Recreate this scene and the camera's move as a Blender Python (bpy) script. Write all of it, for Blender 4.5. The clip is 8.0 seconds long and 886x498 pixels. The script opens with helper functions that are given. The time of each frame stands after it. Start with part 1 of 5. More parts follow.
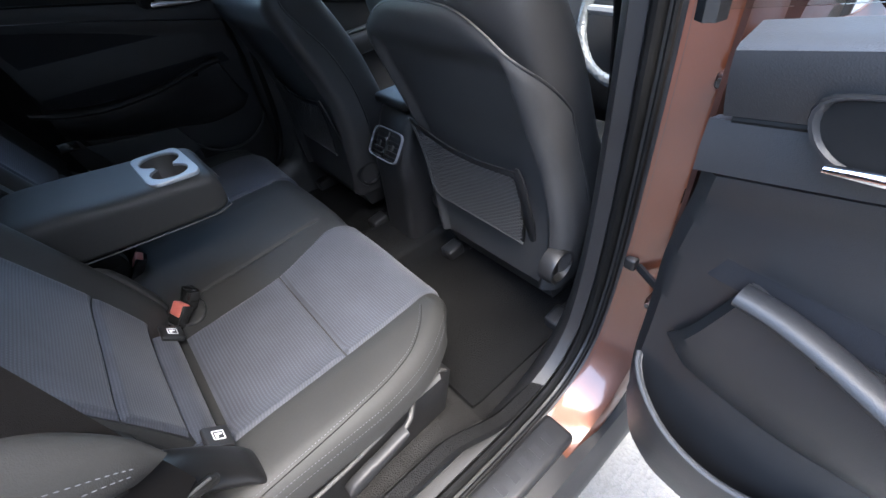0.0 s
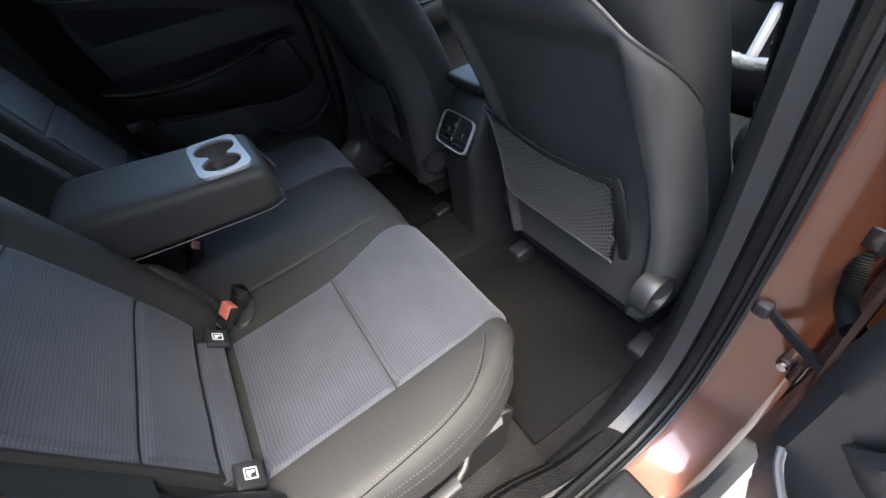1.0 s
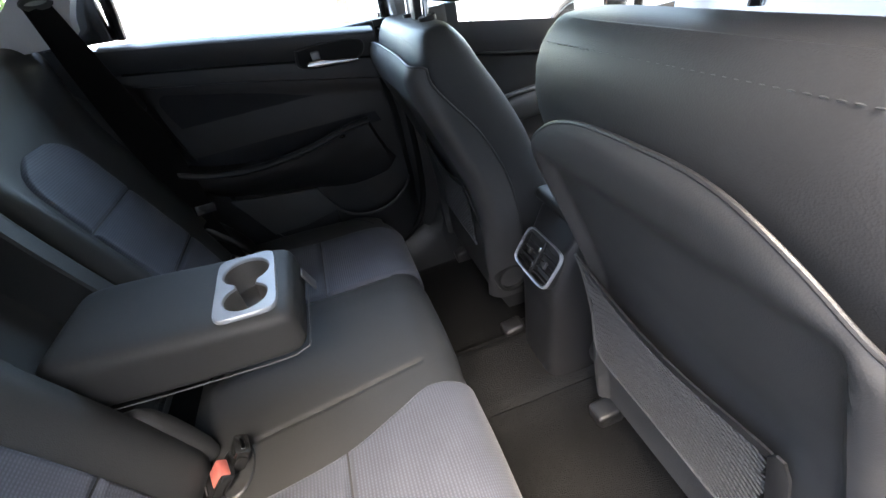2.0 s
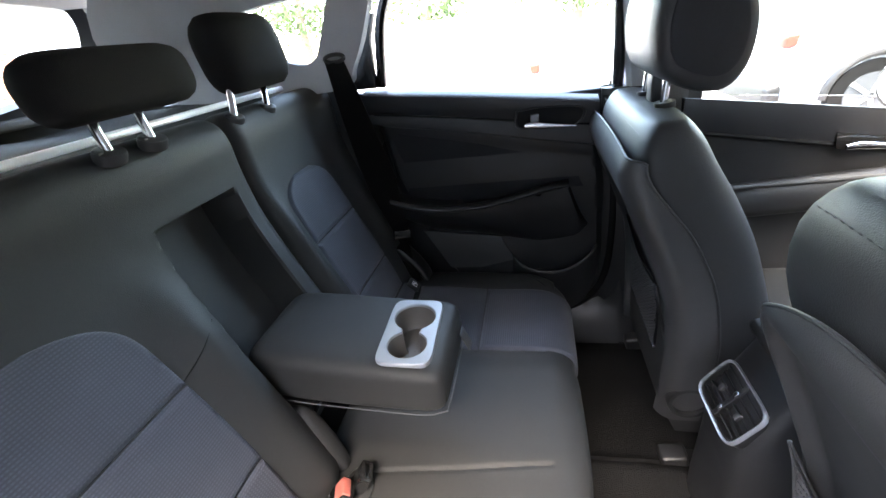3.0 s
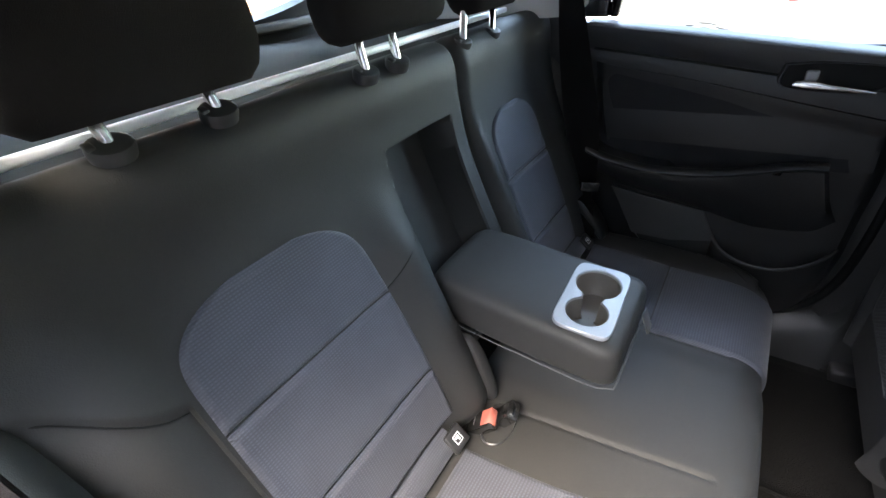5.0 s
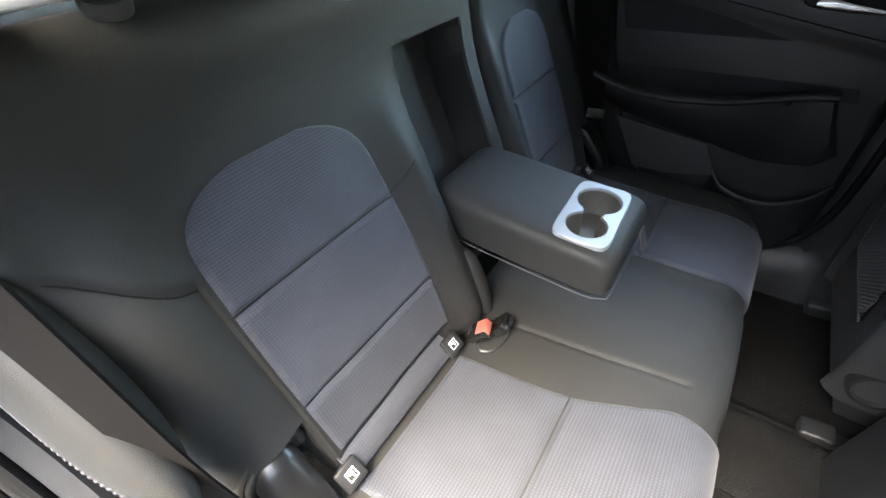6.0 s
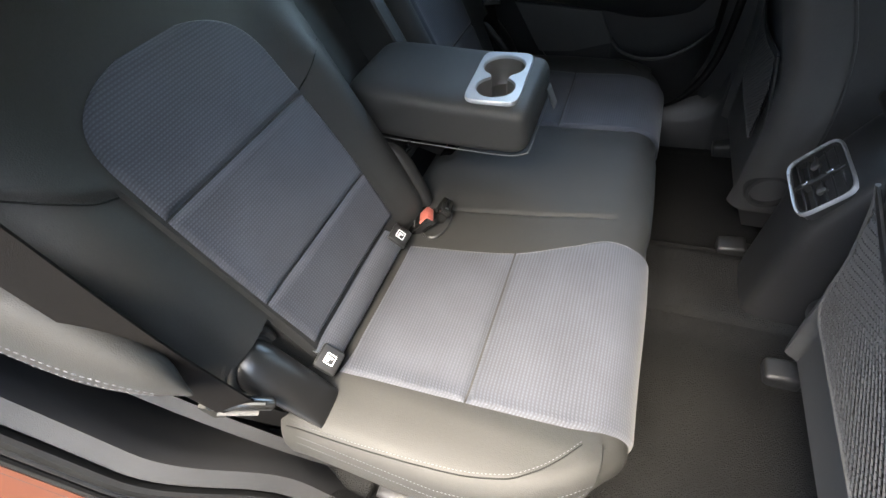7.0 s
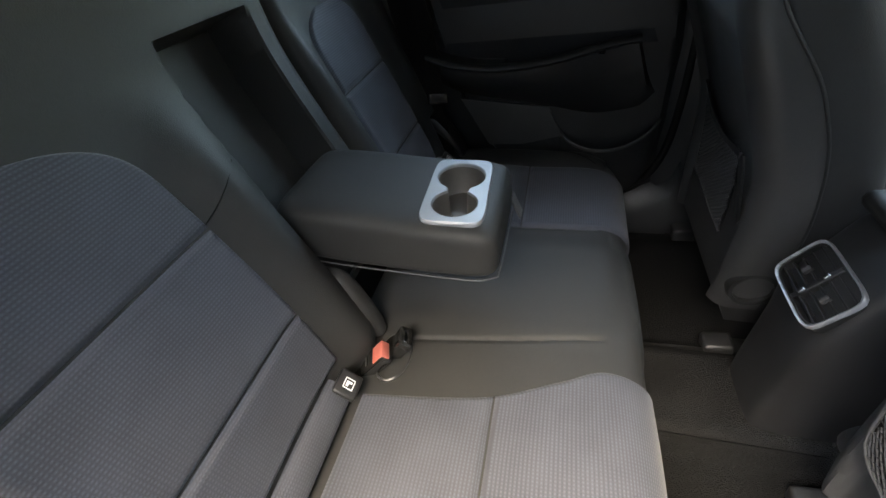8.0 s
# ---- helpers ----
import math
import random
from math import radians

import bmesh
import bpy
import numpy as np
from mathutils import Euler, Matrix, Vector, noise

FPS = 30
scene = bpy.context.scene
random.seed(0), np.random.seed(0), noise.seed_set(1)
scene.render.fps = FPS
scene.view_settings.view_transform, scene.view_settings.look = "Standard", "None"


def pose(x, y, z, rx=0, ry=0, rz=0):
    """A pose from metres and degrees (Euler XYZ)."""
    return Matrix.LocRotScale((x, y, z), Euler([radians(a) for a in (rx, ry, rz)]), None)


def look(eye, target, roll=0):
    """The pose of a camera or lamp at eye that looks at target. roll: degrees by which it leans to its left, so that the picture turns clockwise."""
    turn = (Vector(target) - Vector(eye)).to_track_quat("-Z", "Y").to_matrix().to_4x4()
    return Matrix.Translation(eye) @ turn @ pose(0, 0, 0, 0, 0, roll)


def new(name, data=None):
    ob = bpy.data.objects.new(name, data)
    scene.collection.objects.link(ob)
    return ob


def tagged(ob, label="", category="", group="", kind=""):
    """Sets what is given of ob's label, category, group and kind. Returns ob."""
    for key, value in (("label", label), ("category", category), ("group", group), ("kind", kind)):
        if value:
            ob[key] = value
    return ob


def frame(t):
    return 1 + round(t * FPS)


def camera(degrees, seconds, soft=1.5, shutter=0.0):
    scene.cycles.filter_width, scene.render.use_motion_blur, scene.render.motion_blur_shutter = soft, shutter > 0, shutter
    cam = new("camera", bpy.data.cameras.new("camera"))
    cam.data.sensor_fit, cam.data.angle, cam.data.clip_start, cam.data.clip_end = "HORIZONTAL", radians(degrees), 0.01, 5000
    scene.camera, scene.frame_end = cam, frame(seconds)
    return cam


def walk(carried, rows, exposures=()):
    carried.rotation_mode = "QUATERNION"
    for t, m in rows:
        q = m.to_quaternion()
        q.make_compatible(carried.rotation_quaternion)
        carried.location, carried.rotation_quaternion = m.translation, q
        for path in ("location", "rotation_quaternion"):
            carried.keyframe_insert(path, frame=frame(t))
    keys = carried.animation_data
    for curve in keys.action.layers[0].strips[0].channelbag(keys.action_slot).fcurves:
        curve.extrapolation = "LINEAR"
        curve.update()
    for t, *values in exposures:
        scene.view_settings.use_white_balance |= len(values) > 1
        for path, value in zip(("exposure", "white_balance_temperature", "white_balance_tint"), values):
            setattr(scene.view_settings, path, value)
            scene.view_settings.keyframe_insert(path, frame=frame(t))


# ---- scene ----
cam = camera(94.3, 8.0)
PATH = [
    (0, (0.993, 0.155, 0.95), (-0.237, 1.046, -0.351), -8.1),
    (0.5, (0.945, 0.178, 0.938), (-0.331, 0.946, -0.397), -9.5),
    (1, (0.867, 0.228, 0.924), (-0.478, 0.832, -0.427), -12.1),
    (1.2, (0.812, 0.266, 0.922), (-0.586, 0.877, -0.371), -11.9),
    (2.3, (0.587, 0.436, 0.994), (-1.086, 0.56, -0.093), -10.4),
    (2.5, (0.576, 0.44, 1.011), (-1.121, 0.397, -0.047), -9.7),
    (3, (0.554, 0.422, 1.048), (-1.162, -0.033, 0.126), -9.3),
    (3.5, (0.543, 0.393, 1.07), (-1.1, -0.268, 0.142), -7.1),
    (4, (0.539, 0.36, 1.08), (-0.993, -0.456, 0.087), -6.8),
    (4.5, (0.541, 0.336, 1.084), (-0.861, -0.612, 0.019), -7.1),
    (4.7, (0.547, 0.332, 1.086), (-0.81, -0.669, 0.011), -7.8),
    (5.8, (0.59, 0.319, 1.044), (-0.582, -0.663, -0.245), -6.0),
    (6, (0.604, 0.331, 1.031), (-0.569, -0.603, -0.292), -5.7),
    (6.5, (0.651, 0.369, 0.989), (-0.507, -0.426, -0.434), -7.7),
    (7, (0.696, 0.408, 0.953), (-0.445, -0.286, -0.536), -13.9),
    (7.5, (0.68, 0.399, 0.955), (-0.559, -0.233, -0.482), -13.7),
    (8, (0.527, 0.341, 0.932), (-0.908, -0.183, -0.358), -10.0),
]
EXPOSURE = 5.5
walk(cam, [(t, look(eye, target, roll)) for t, eye, target, roll in PATH], [(0, EXPOSURE - 0.8, 6800, 8), (1.2, EXPOSURE - 0.5, 7500, 7), (2.5, EXPOSURE + 0.45, 8200, 11), (4.7, EXPOSURE + 0.6, 8200, 10), (6.0, EXPOSURE + 0.65, 8300, 6), (6.6, EXPOSURE + 0.3, 8100, 5), (7.5, EXPOSURE, 8200, 5), (8, EXPOSURE - 0.15, 9000, 6)])


# ---- sky, sun ----
SUN_AZ, SUN_EL = 98.0, 64.0          # degrees clockwise from the car's nose; height
world = bpy.data.worlds.new("world")
scene.world = world
world.use_nodes = True
wn = world.node_tree.nodes
sky = wn.new("ShaderNodeTexSky")
sky.sky_type, sky.sun_disc = "NISHITA", False
sky.sun_elevation, sky.sun_rotation = radians(SUN_EL), radians(SUN_AZ)
sky.air_density, sky.dust_density, sky.ozone_density = 1.0, 1.5, 1.0
world.node_tree.links.new(sky.outputs[0], wn["Background"].inputs[0])
wn["Background"].inputs[1].default_value = 0.15
sun_data = bpy.data.lights.new("sun", "SUN")
sun_data.energy, sun_data.angle, sun_data.color = 0.3, radians(40), (1.0, 0.975, 0.94)
sun_ob = new("sun", sun_data)
az, el = radians(SUN_AZ), radians(SUN_EL)
sun_ob.matrix_basis = look((6 * math.sin(az) * math.cos(el), 6 * math.cos(az) * math.cos(el), 6 * math.sin(el)), (0, 0, 0))


# ---- materials ----
def mat(name, color, rough=0.5, metal=0.0, bump=None, vary=0.15, vscale=9.0, coat=0.0, spec=0.5, sheen=0.0):
    """Principled surface; bump: (scale, strength, distance); vary: blotches of lighter and darker."""
    m = bpy.data.materials.new(name)
    m.use_nodes = True
    n, l = m.node_tree.nodes, m.node_tree.links
    p = n["Principled BSDF"]
    p.inputs["Roughness"].default_value, p.inputs["Metallic"].default_value = rough, metal
    p.inputs["Coat Weight"].default_value = coat
    p.inputs["Coat Roughness"].default_value = 0.08
    p.inputs["Specular IOR Level"].default_value = spec
    p.inputs["Sheen Weight"].default_value = sheen
    p.inputs["Base Color"].default_value = (*color, 1)
    geo = n.new("ShaderNodeNewGeometry")
    if vary:
        big = n.new("ShaderNodeTexNoise")
        big.inputs["Scale"].default_value, big.inputs["Detail"].default_value = vscale, 6
        l.new(geo.outputs["Position"], big.inputs["Vector"])
        fine = n.new("ShaderNodeTexNoise")
        fine.inputs["Scale"].default_value, fine.inputs["Detail"].default_value = 260, 2
        l.new(geo.outputs["Position"], fine.inputs["Vector"])
        add = n.new("ShaderNodeMath")
        add.operation = "MULTIPLY_ADD"
        add.inputs[1].default_value = 0.35
        l.new(fine.outputs[0], add.inputs[0])
        l.new(big.outputs[0], add.inputs[2])
        ramp = n.new("ShaderNodeMapRange")
        ramp.inputs[1].default_value, ramp.inputs[2].default_value = 0.35, 1.0
        ramp.inputs[3].default_value, ramp.inputs[4].default_value = 1 - vary, 1 + vary
        l.new(add.outputs[0], ramp.inputs[0])
        mul = n.new("ShaderNodeVectorMath")
        mul.operation = "SCALE"
        mul.inputs[0].default_value = color
        l.new(ramp.outputs[0], mul.inputs["Scale"])
        l.new(mul.outputs[0], p.inputs["Base Color"])
        rr = n.new("ShaderNodeMapRange")
        rr.inputs[1].default_value, rr.inputs[2].default_value = 0.3, 0.9
        rr.inputs[3].default_value, rr.inputs[4].default_value = max(0.02, rough - 0.06), min(1, rough + 0.08)
        l.new(big.outputs[0], rr.inputs[0])
        l.new(rr.outputs[0], p.inputs["Roughness"])
    if bump:
        tex = n.new("ShaderNodeTexVoronoi")
        tex.inputs["Scale"].default_value = bump[0]
        l.new(geo.outputs["Position"], tex.inputs["Vector"])
        b = n.new("ShaderNodeBump")
        b.inputs["Strength"].default_value, b.inputs["Distance"].default_value = bump[1], bump[2]
        l.new(tex.outputs["Distance"], b.inputs["Height"])
        l.new(b.outputs[0], p.inputs["Normal"])
    return m


def fabric(name, color, pitch=0.0050):
    """Knitted seat cloth: small rows of raised stitches across the seat, with a darker ground."""
    m = mat(name, color, rough=0.72, vary=0.0, spec=0.3, sheen=0.12)
    n, l = m.node_tree.nodes, m.node_tree.links
    p = n["Principled BSDF"]
    geo = n.new("ShaderNodeNewGeometry")
    sep = n.new("ShaderNodeSeparateXYZ")
    l.new(geo.outputs["Position"], sep.inputs[0])

    def calc(op, a, b=None, c=None):
        k = n.new("ShaderNodeMath")
        k.operation = op
        for i, v in enumerate((a, b, c)):
            if v is None:
                continue
            if isinstance(v, (int, float)):
                k.inputs[i].default_value = v
            else:
                l.new(v, k.inputs[i])
        return k.outputs[0]

    run = calc("SUBTRACT", sep.outputs["Y"], sep.outputs["Z"])
    row = calc("MULTIPLY", run, 2 * math.pi / pitch * 0.9)
    col = calc("MULTIPLY", sep.outputs["X"], 2 * math.pi / pitch)
    sa, sb = calc("SINE", row), calc("SINE", col)
    knit = calc("MULTIPLY_ADD", sa, 0.30, calc("MULTIPLY_ADD", sb, 0.10, calc("MULTIPLY_ADD", calc("MULTIPLY", sa, sb), 0.16, 0.5)))
    big = n.new("ShaderNodeTexNoise")
    big.inputs["Scale"].default_value, big.inputs["Detail"].default_value = 14, 5
    l.new(geo.outputs["Position"], big.inputs["Vector"])
    speck = n.new("ShaderNodeTexNoise")
    speck.inputs["Scale"].default_value = 900
    l.new(geo.outputs["Position"], speck.inputs["Vector"])
    tone = calc("ADD", calc("MULTIPLY_ADD", knit, 0.74, 0.60), calc("MULTIPLY_ADD", big.outputs[0], 0.5, -0.25))
    tone = calc("ADD", tone, calc("MULTIPLY_ADD", speck.outputs[0], 0.5, -0.25))
    mul = n.new("ShaderNodeVectorMath")
    mul.operation = "SCALE"
    mul.inputs[0].default_value = color
    l.new(tone, mul.inputs["Scale"])
    l.new(mul.outputs[0], p.inputs["Base Color"])
    b = n.new("ShaderNodeBump")
    b.inputs["Strength"].default_value, b.inputs["Distance"].default_value = 0.4, 0.0011
    l.new(knit, b.inputs["Height"])
    l.new(b.outputs[0], p.inputs["Normal"])
    return m


LEATHER = mat("black_leatherette", (0.0225, 0.0225, 0.0217), 0.58, bump=(700, 0.3, 0.0006), vary=0.2, vscale=6, spec=0.26)
CLOTH = fabric("grey_blue_cloth", (0.0390, 0.0425, 0.0530))
SHELL = mat("seat_shell_vinyl", (0.040, 0.040, 0.0405), 0.46, bump=(700, 0.25, 0.0005), vary=0.2, spec=0.5)
FRONTSKIN = mat("front_seat_leatherette", (0.024, 0.024, 0.0245), 0.52, bump=(700, 0.3, 0.0006), vary=0.2, vscale=6, spec=0.36)
HEADCLOTH = mat("black_headrest_cloth", (0.0105, 0.0100, 0.0098), 0.9, bump=(1000, 0.5, 0.0006), vary=0.2, spec=0.12)
INSERT = mat("door_insert_cloth", (0.0165, 0.0165, 0.0185), 0.75, bump=(1100, 0.4, 0.0005), vary=0.25, spec=0.25)
PLASTIC = mat("black_plastic", (0.0160, 0.0160, 0.0167), 0.45, bump=(900, 0.25, 0.0004), vary=0.2, spec=0.45)
PLASTIC2 = mat("dark_grey_plastic", (0.019, 0.019, 0.0198), 0.47, bump=(800, 0.3, 0.0005), vary=0.2, spec=0.5)
SOFTPAD = mat("soft_door_pad", (0.024, 0.0247, 0.026), 0.48, bump=(800, 0.3, 0.0005), vary=0.15, spec=0.5)
PLASTIC3 = mat("mid_grey_plastic", (0.055, 0.055, 0.055), 0.55, bump=(800, 0.3, 0.0005), vary=0.15, spec=0.35)
GLOSS = mat("gloss_black_plastic", (0.012, 0.012, 0.012), 0.2, vary=0.1)
LATCHGLOSS = mat("smooth_black_plastic", (0.009, 0.009, 0.0092), 0.32, bump=(900, 0.15, 0.0003), vary=0.2, spec=0.45)
HEADLINER = mat("light_grey_headliner", (0.42, 0.42, 0.42), 0.85, bump=(900, 0.3, 0.0006), vary=0.08)
CARPET = mat("charcoal_carpet", (0.0078, 0.0079, 0.0081), 0.95, bump=(420, 0.8, 0.003), vary=0.4, vscale=5, spec=0.1)
CARPET2 = mat("grey_needle_felt", (0.026, 0.0255, 0.025), 0.95, bump=(420, 0.8, 0.003), vary=0.35, vscale=9, spec=0.1)
FLOORCARPET = mat("charcoal_tunnel_carpet", (0.0125, 0.0125, 0.0126), 0.95, bump=(420, 0.8, 0.003), vary=0.4, vscale=5, spec=0.1)
NETCORD = mat("grey_net_cord", (0.027, 0.027, 0.028), 0.7, vary=0.15)
CHROME = mat("chrome", (0.75, 0.76, 0.78), 0.14, metal=1.0, vary=0.05)
SILVER = mat("silver_painted_plastic", (0.225, 0.232, 0.240), 0.42, metal=0.25, vary=0.06)
ALU = mat("satin_aluminium", (0.9, 0.91, 0.92), 0.35, metal=0.1, vary=0.02)
COPPER = mat("copper_car_paint", (0.105, 0.031, 0.0135), 0.34, metal=0.45, coat=0.8, vary=0.07, vscale=3)
# blotchy copper paint, its colour darkened to hold the shade inside the door gap
COPPER_SHADE = mat("shaded_dusty_copper_paint", (0.038, 0.014, 0.010), 0.5, metal=0.3, coat=0.2, vary=0.4, vscale=18)
RUBBER = mat("black_rubber", (0.005, 0.005, 0.005), 0.6, vary=0.3, vscale=20, spec=0.18)
WEBBING = mat("seat_belt_webbing", (0.0055, 0.0050, 0.0049), 0.9, bump=(1500, 0.5, 0.0006), vary=0.2, spec=0.1)
RED = mat("red_plastic", (0.42, 0.115, 0.09), 0.35, vary=0.08)
WHITE = mat("white_print", (0.8, 0.8, 0.8), 0.6, vary=0.04)
THREAD = mat("grey_thread", (0.085, 0.088, 0.10), 0.8, vary=0.1)
CUPWALL = mat("cup_holder_lining", (0.055, 0.050, 0.044), 0.5, vary=0.15)
VENTRING = mat("satin_silver_plastic", (0.30, 0.31, 0.325), 0.32, metal=0.3, vary=0.04)
WRAP = mat("plastic_wrap_film", (0.11, 0.115, 0.12), 0.15, bump=(90, 0.6, 0.004), vary=0.25, vscale=30)
CONCRETE = mat("pale_concrete", (0.20, 0.197, 0.187), 0.9, bump=(70, 0.8, 0.006), vary=0.45, vscale=2.5)
SHUTTER = mat("orange_brown_shutter", (0.42, 0.2, 0.1), 0.6, vary=0.12)
BRICKWALL = mat("grey_stucco", (0.16, 0.155, 0.15), 0.9, bump=(90, 0.5, 0.003), vary=0.25, vscale=2)
WALLPAINT = mat("white_wall", (0.75, 0.75, 0.73), 0.8, vary=0.1, vscale=1.5)
CARWHITE = mat("white_car_paint", (0.78, 0.79, 0.8), 0.3, coat=0.6, vary=0.03)
CARSILVER = mat("silver_car_paint", (0.45, 0.47, 0.49), 0.3, metal=0.5, coat=0.6, vary=0.04)
DARKGLASS = mat("tinted_glass", (0.05, 0.055, 0.06), 0.1, vary=0.03)
LAMPRED = mat("red_lamp_lens", (0.5, 0.04, 0.03), 0.15, vary=0.03)
LEAF = mat("foliage", (0.07, 0.11, 0.035), 0.7, vary=0.4, vscale=3)
BARK = mat("bark", (0.13, 0.1, 0.07), 0.9, vary=0.3)


def glass(name, tint=(0.93, 0.96, 0.95)):
    m = bpy.data.materials.new(name)
    m.use_nodes = True
    n, l = m.node_tree.nodes, m.node_tree.links
    n.remove(n["Principled BSDF"])
    tr, gl, mix, fr = n.new("ShaderNodeBsdfTransparent"), n.new("ShaderNodeBsdfGlossy"), n.new("ShaderNodeMixShader"), n.new("ShaderNodeFresnel")
    tr.inputs[0].default_value = (*tint, 1)
    gl.inputs["Roughness"].default_value = 0.02
    fr.inputs["IOR"].default_value = 1.25
    l.new(fr.outputs[0], mix.inputs[0])
    l.new(tr.outputs[0], mix.inputs[1])
    l.new(gl.outputs[0], mix.inputs[2])
    l.new(mix.outputs[0], n["Material Output"].inputs[0])
    return m


GLASS = glass("window_glass")


# ---- building helpers ----
def thing(name, label="", category="", at=(0, 0, 0), group="", kind=""):
    ob = new(name)
    ob.empty_display_size = 0.05
    ob.matrix_basis = Matrix.Translation(at)
    return tagged(ob, label, category, group, kind)


def part(name, bm, material, parent=None, label="", sharp=38):
    """Links a bmesh, given in world places, as one mesh under a thing or a part."""
    bmesh.ops.remove_doubles(bm, verts=bm.verts, dist=1e-5)
    bmesh.ops.recalc_face_normals(bm, faces=bm.faces)
    for f in bm.faces:
        f.smooth = True
    lim = radians(sharp)
    for e in bm.edges:
        if len(e.link_faces) == 2 and e.calc_face_angle(0) > lim:
            e.smooth = False
    me = bpy.data.meshes.new(name)
    bm.to_mesh(me)
    bm.free()
    me.materials.append(material)
    ob = new(name, me)
    if parent is not None:
        inv = Matrix.Identity(4)
        chain = parent
        mats = []
        while chain is not None:
            mats.append(chain.matrix_parent_inverse @ chain.matrix_basis if chain.parent else chain.matrix_basis.copy())
            chain = chain.parent
        for m in reversed(mats):
            inv = inv @ m
        ob.parent = parent
        ob.matrix_parent_inverse = inv.inverted()
    return tagged(ob, label)


def solid(name, bm, material, label="", category="", group="", kind="", sharp=38):
    """A top-level thing that is one mesh."""
    return tagged(part(name, bm, material, None, "", sharp), label, category, group, kind)


def join(*bms):
    out = bmesh.new()
    for b in bms:
        me = bpy.data.meshes.new("tmp")
        b.to_mesh(me)
        out.from_mesh(me)
        bpy.data.meshes.remove(me)
        b.free()
    return out


def moved(bm, m):
    bmesh.ops.transform(bm, matrix=m, verts=bm.verts)
    return bm


def rbox(x0, x1, y0, y1, z0, z1, r=0.005, seg=3):
    """A box with rounded edges."""
    bm = bmesh.new()
    bmesh.ops.create_cube(bm, size=1)
    for v in bm.verts:
        v.co = ((x0 + x1) / 2 + v.co.x * (x1 - x0), (y0 + y1) / 2 + v.co.y * (y1 - y0), (z0 + z1) / 2 + v.co.z * (z1 - z0))
    r = min(r, 0.49 * min(abs(x1 - x0), abs(y1 - y0), abs(z1 - z0)))
    if r > 0:
        bmesh.ops.bevel(bm, geom=bm.edges[:], offset=r, segments=seg, profile=0.5, affect="EDGES")
    return bm


def grid(f, us, vs):
    """A sheet of quads over f(u, v)."""
    bm = bmesh.new()
    rows = [[bm.verts.new(f(u, v)) for u in us] for v in vs]
    for a, b in zip(rows, rows[1:]):
        for i in range(len(us) - 1):
            bm.faces.new((a[i], a[i + 1], b[i + 1], b[i]))
    return bm


def thick(bm, d):
    """Gives a sheet a thickness d against its normals."""
    bm.normal_update()
    faces, rim = bm.faces[:], [e for e in bm.edges if len(e.link_faces) == 1]
    back = {v: bm.verts.new(v.co - v.normal * d) for v in bm.verts[:]}
    for f in faces:
        bm.faces.new([back[v] for v in reversed(f.verts)])
    for e in rim:
        a, b = e.verts
        bm.faces.new((a, b, back[b], back[a]))
    return bm


def loft(rings, closed=True, caps=True):
    bm = bmesh.new()
    rows = [[bm.verts.new(p) for p in ring] for ring in rings]
    n = len(rows[0])
    for a, b in zip(rows, rows[1:]):
        for i in range(n if closed else n - 1):
            j = (i + 1) % n
            bm.faces.new((a[i], a[j], b[j], b[i]))
    if caps and closed:
        bm.faces.new(rows[0][::-1])
        bm.faces.new(rows[-1])
    return bm


def lin(a, b, n):
    return [a + (b - a) * i / (n - 1) for i in range(n)]


def curve(points, n):
    """n even places along a smooth curve through the points (any dimension)."""
    p = [np.array(q, float) for q in points]
    p = [2 * p[0] - p[1]] + p + [2 * p[-1] - p[-2]]
    out = []
    for i in range(1, len(p) - 2):
        for k in range(24):
            t = k / 24
            a, b, c, d = p[i - 1], p[i], p[i + 1], p[i + 2]
            out.append(0.5 * (2 * b + (c - a) * t + (2 * a - 5 * b + 4 * c - d) * t * t + (3 * b - a - 3 * c + d) * t ** 3))
    out.append(p[-2])
    out = np.array(out)
    s = np.concatenate([[0], np.cumsum(np.linalg.norm(np.diff(out, axis=0), axis=1))])
    want = np.linspace(0, s[-1], n)
    return np.stack([np.interp(want, s, out[:, k]) for k in range(out.shape[1])], 1)


def table(xs, ys):
    """A smooth function through a few values."""
    xs, ys = [float(v) for v in xs], [float(v) for v in ys]
    k = [(b - a) / (d - c) for a, b, c, d in zip(ys, ys[1:], xs, xs[1:])]
    m = [k[0]] + [0.0 if a * b <= 0 else 2 * a * b / (a + b) for a, b in zip(k, k[1:])] + [k[-1]]

    def f(x):
        if x <= xs[0]:
            return ys[0]
        if x >= xs[-1]:
            return ys[-1]
        i = max(j for j in range(len(xs) - 1) if xs[j] <= x)
        h = xs[i + 1] - xs[i]
        t = (x - xs[i]) / h
        return (1 + 2 * t) * (1 - t) ** 2 * ys[i] + t * (1 - t) ** 2 * h * m[i] + t * t * (3 - 2 * t) * ys[i + 1] - t * t * (1 - t) * h * m[i + 1]
    return f


def step(a, b, x):
    t = min(1, max(0, (x - a) / (b - a)))
    return t * t * (3 - 2 * t)


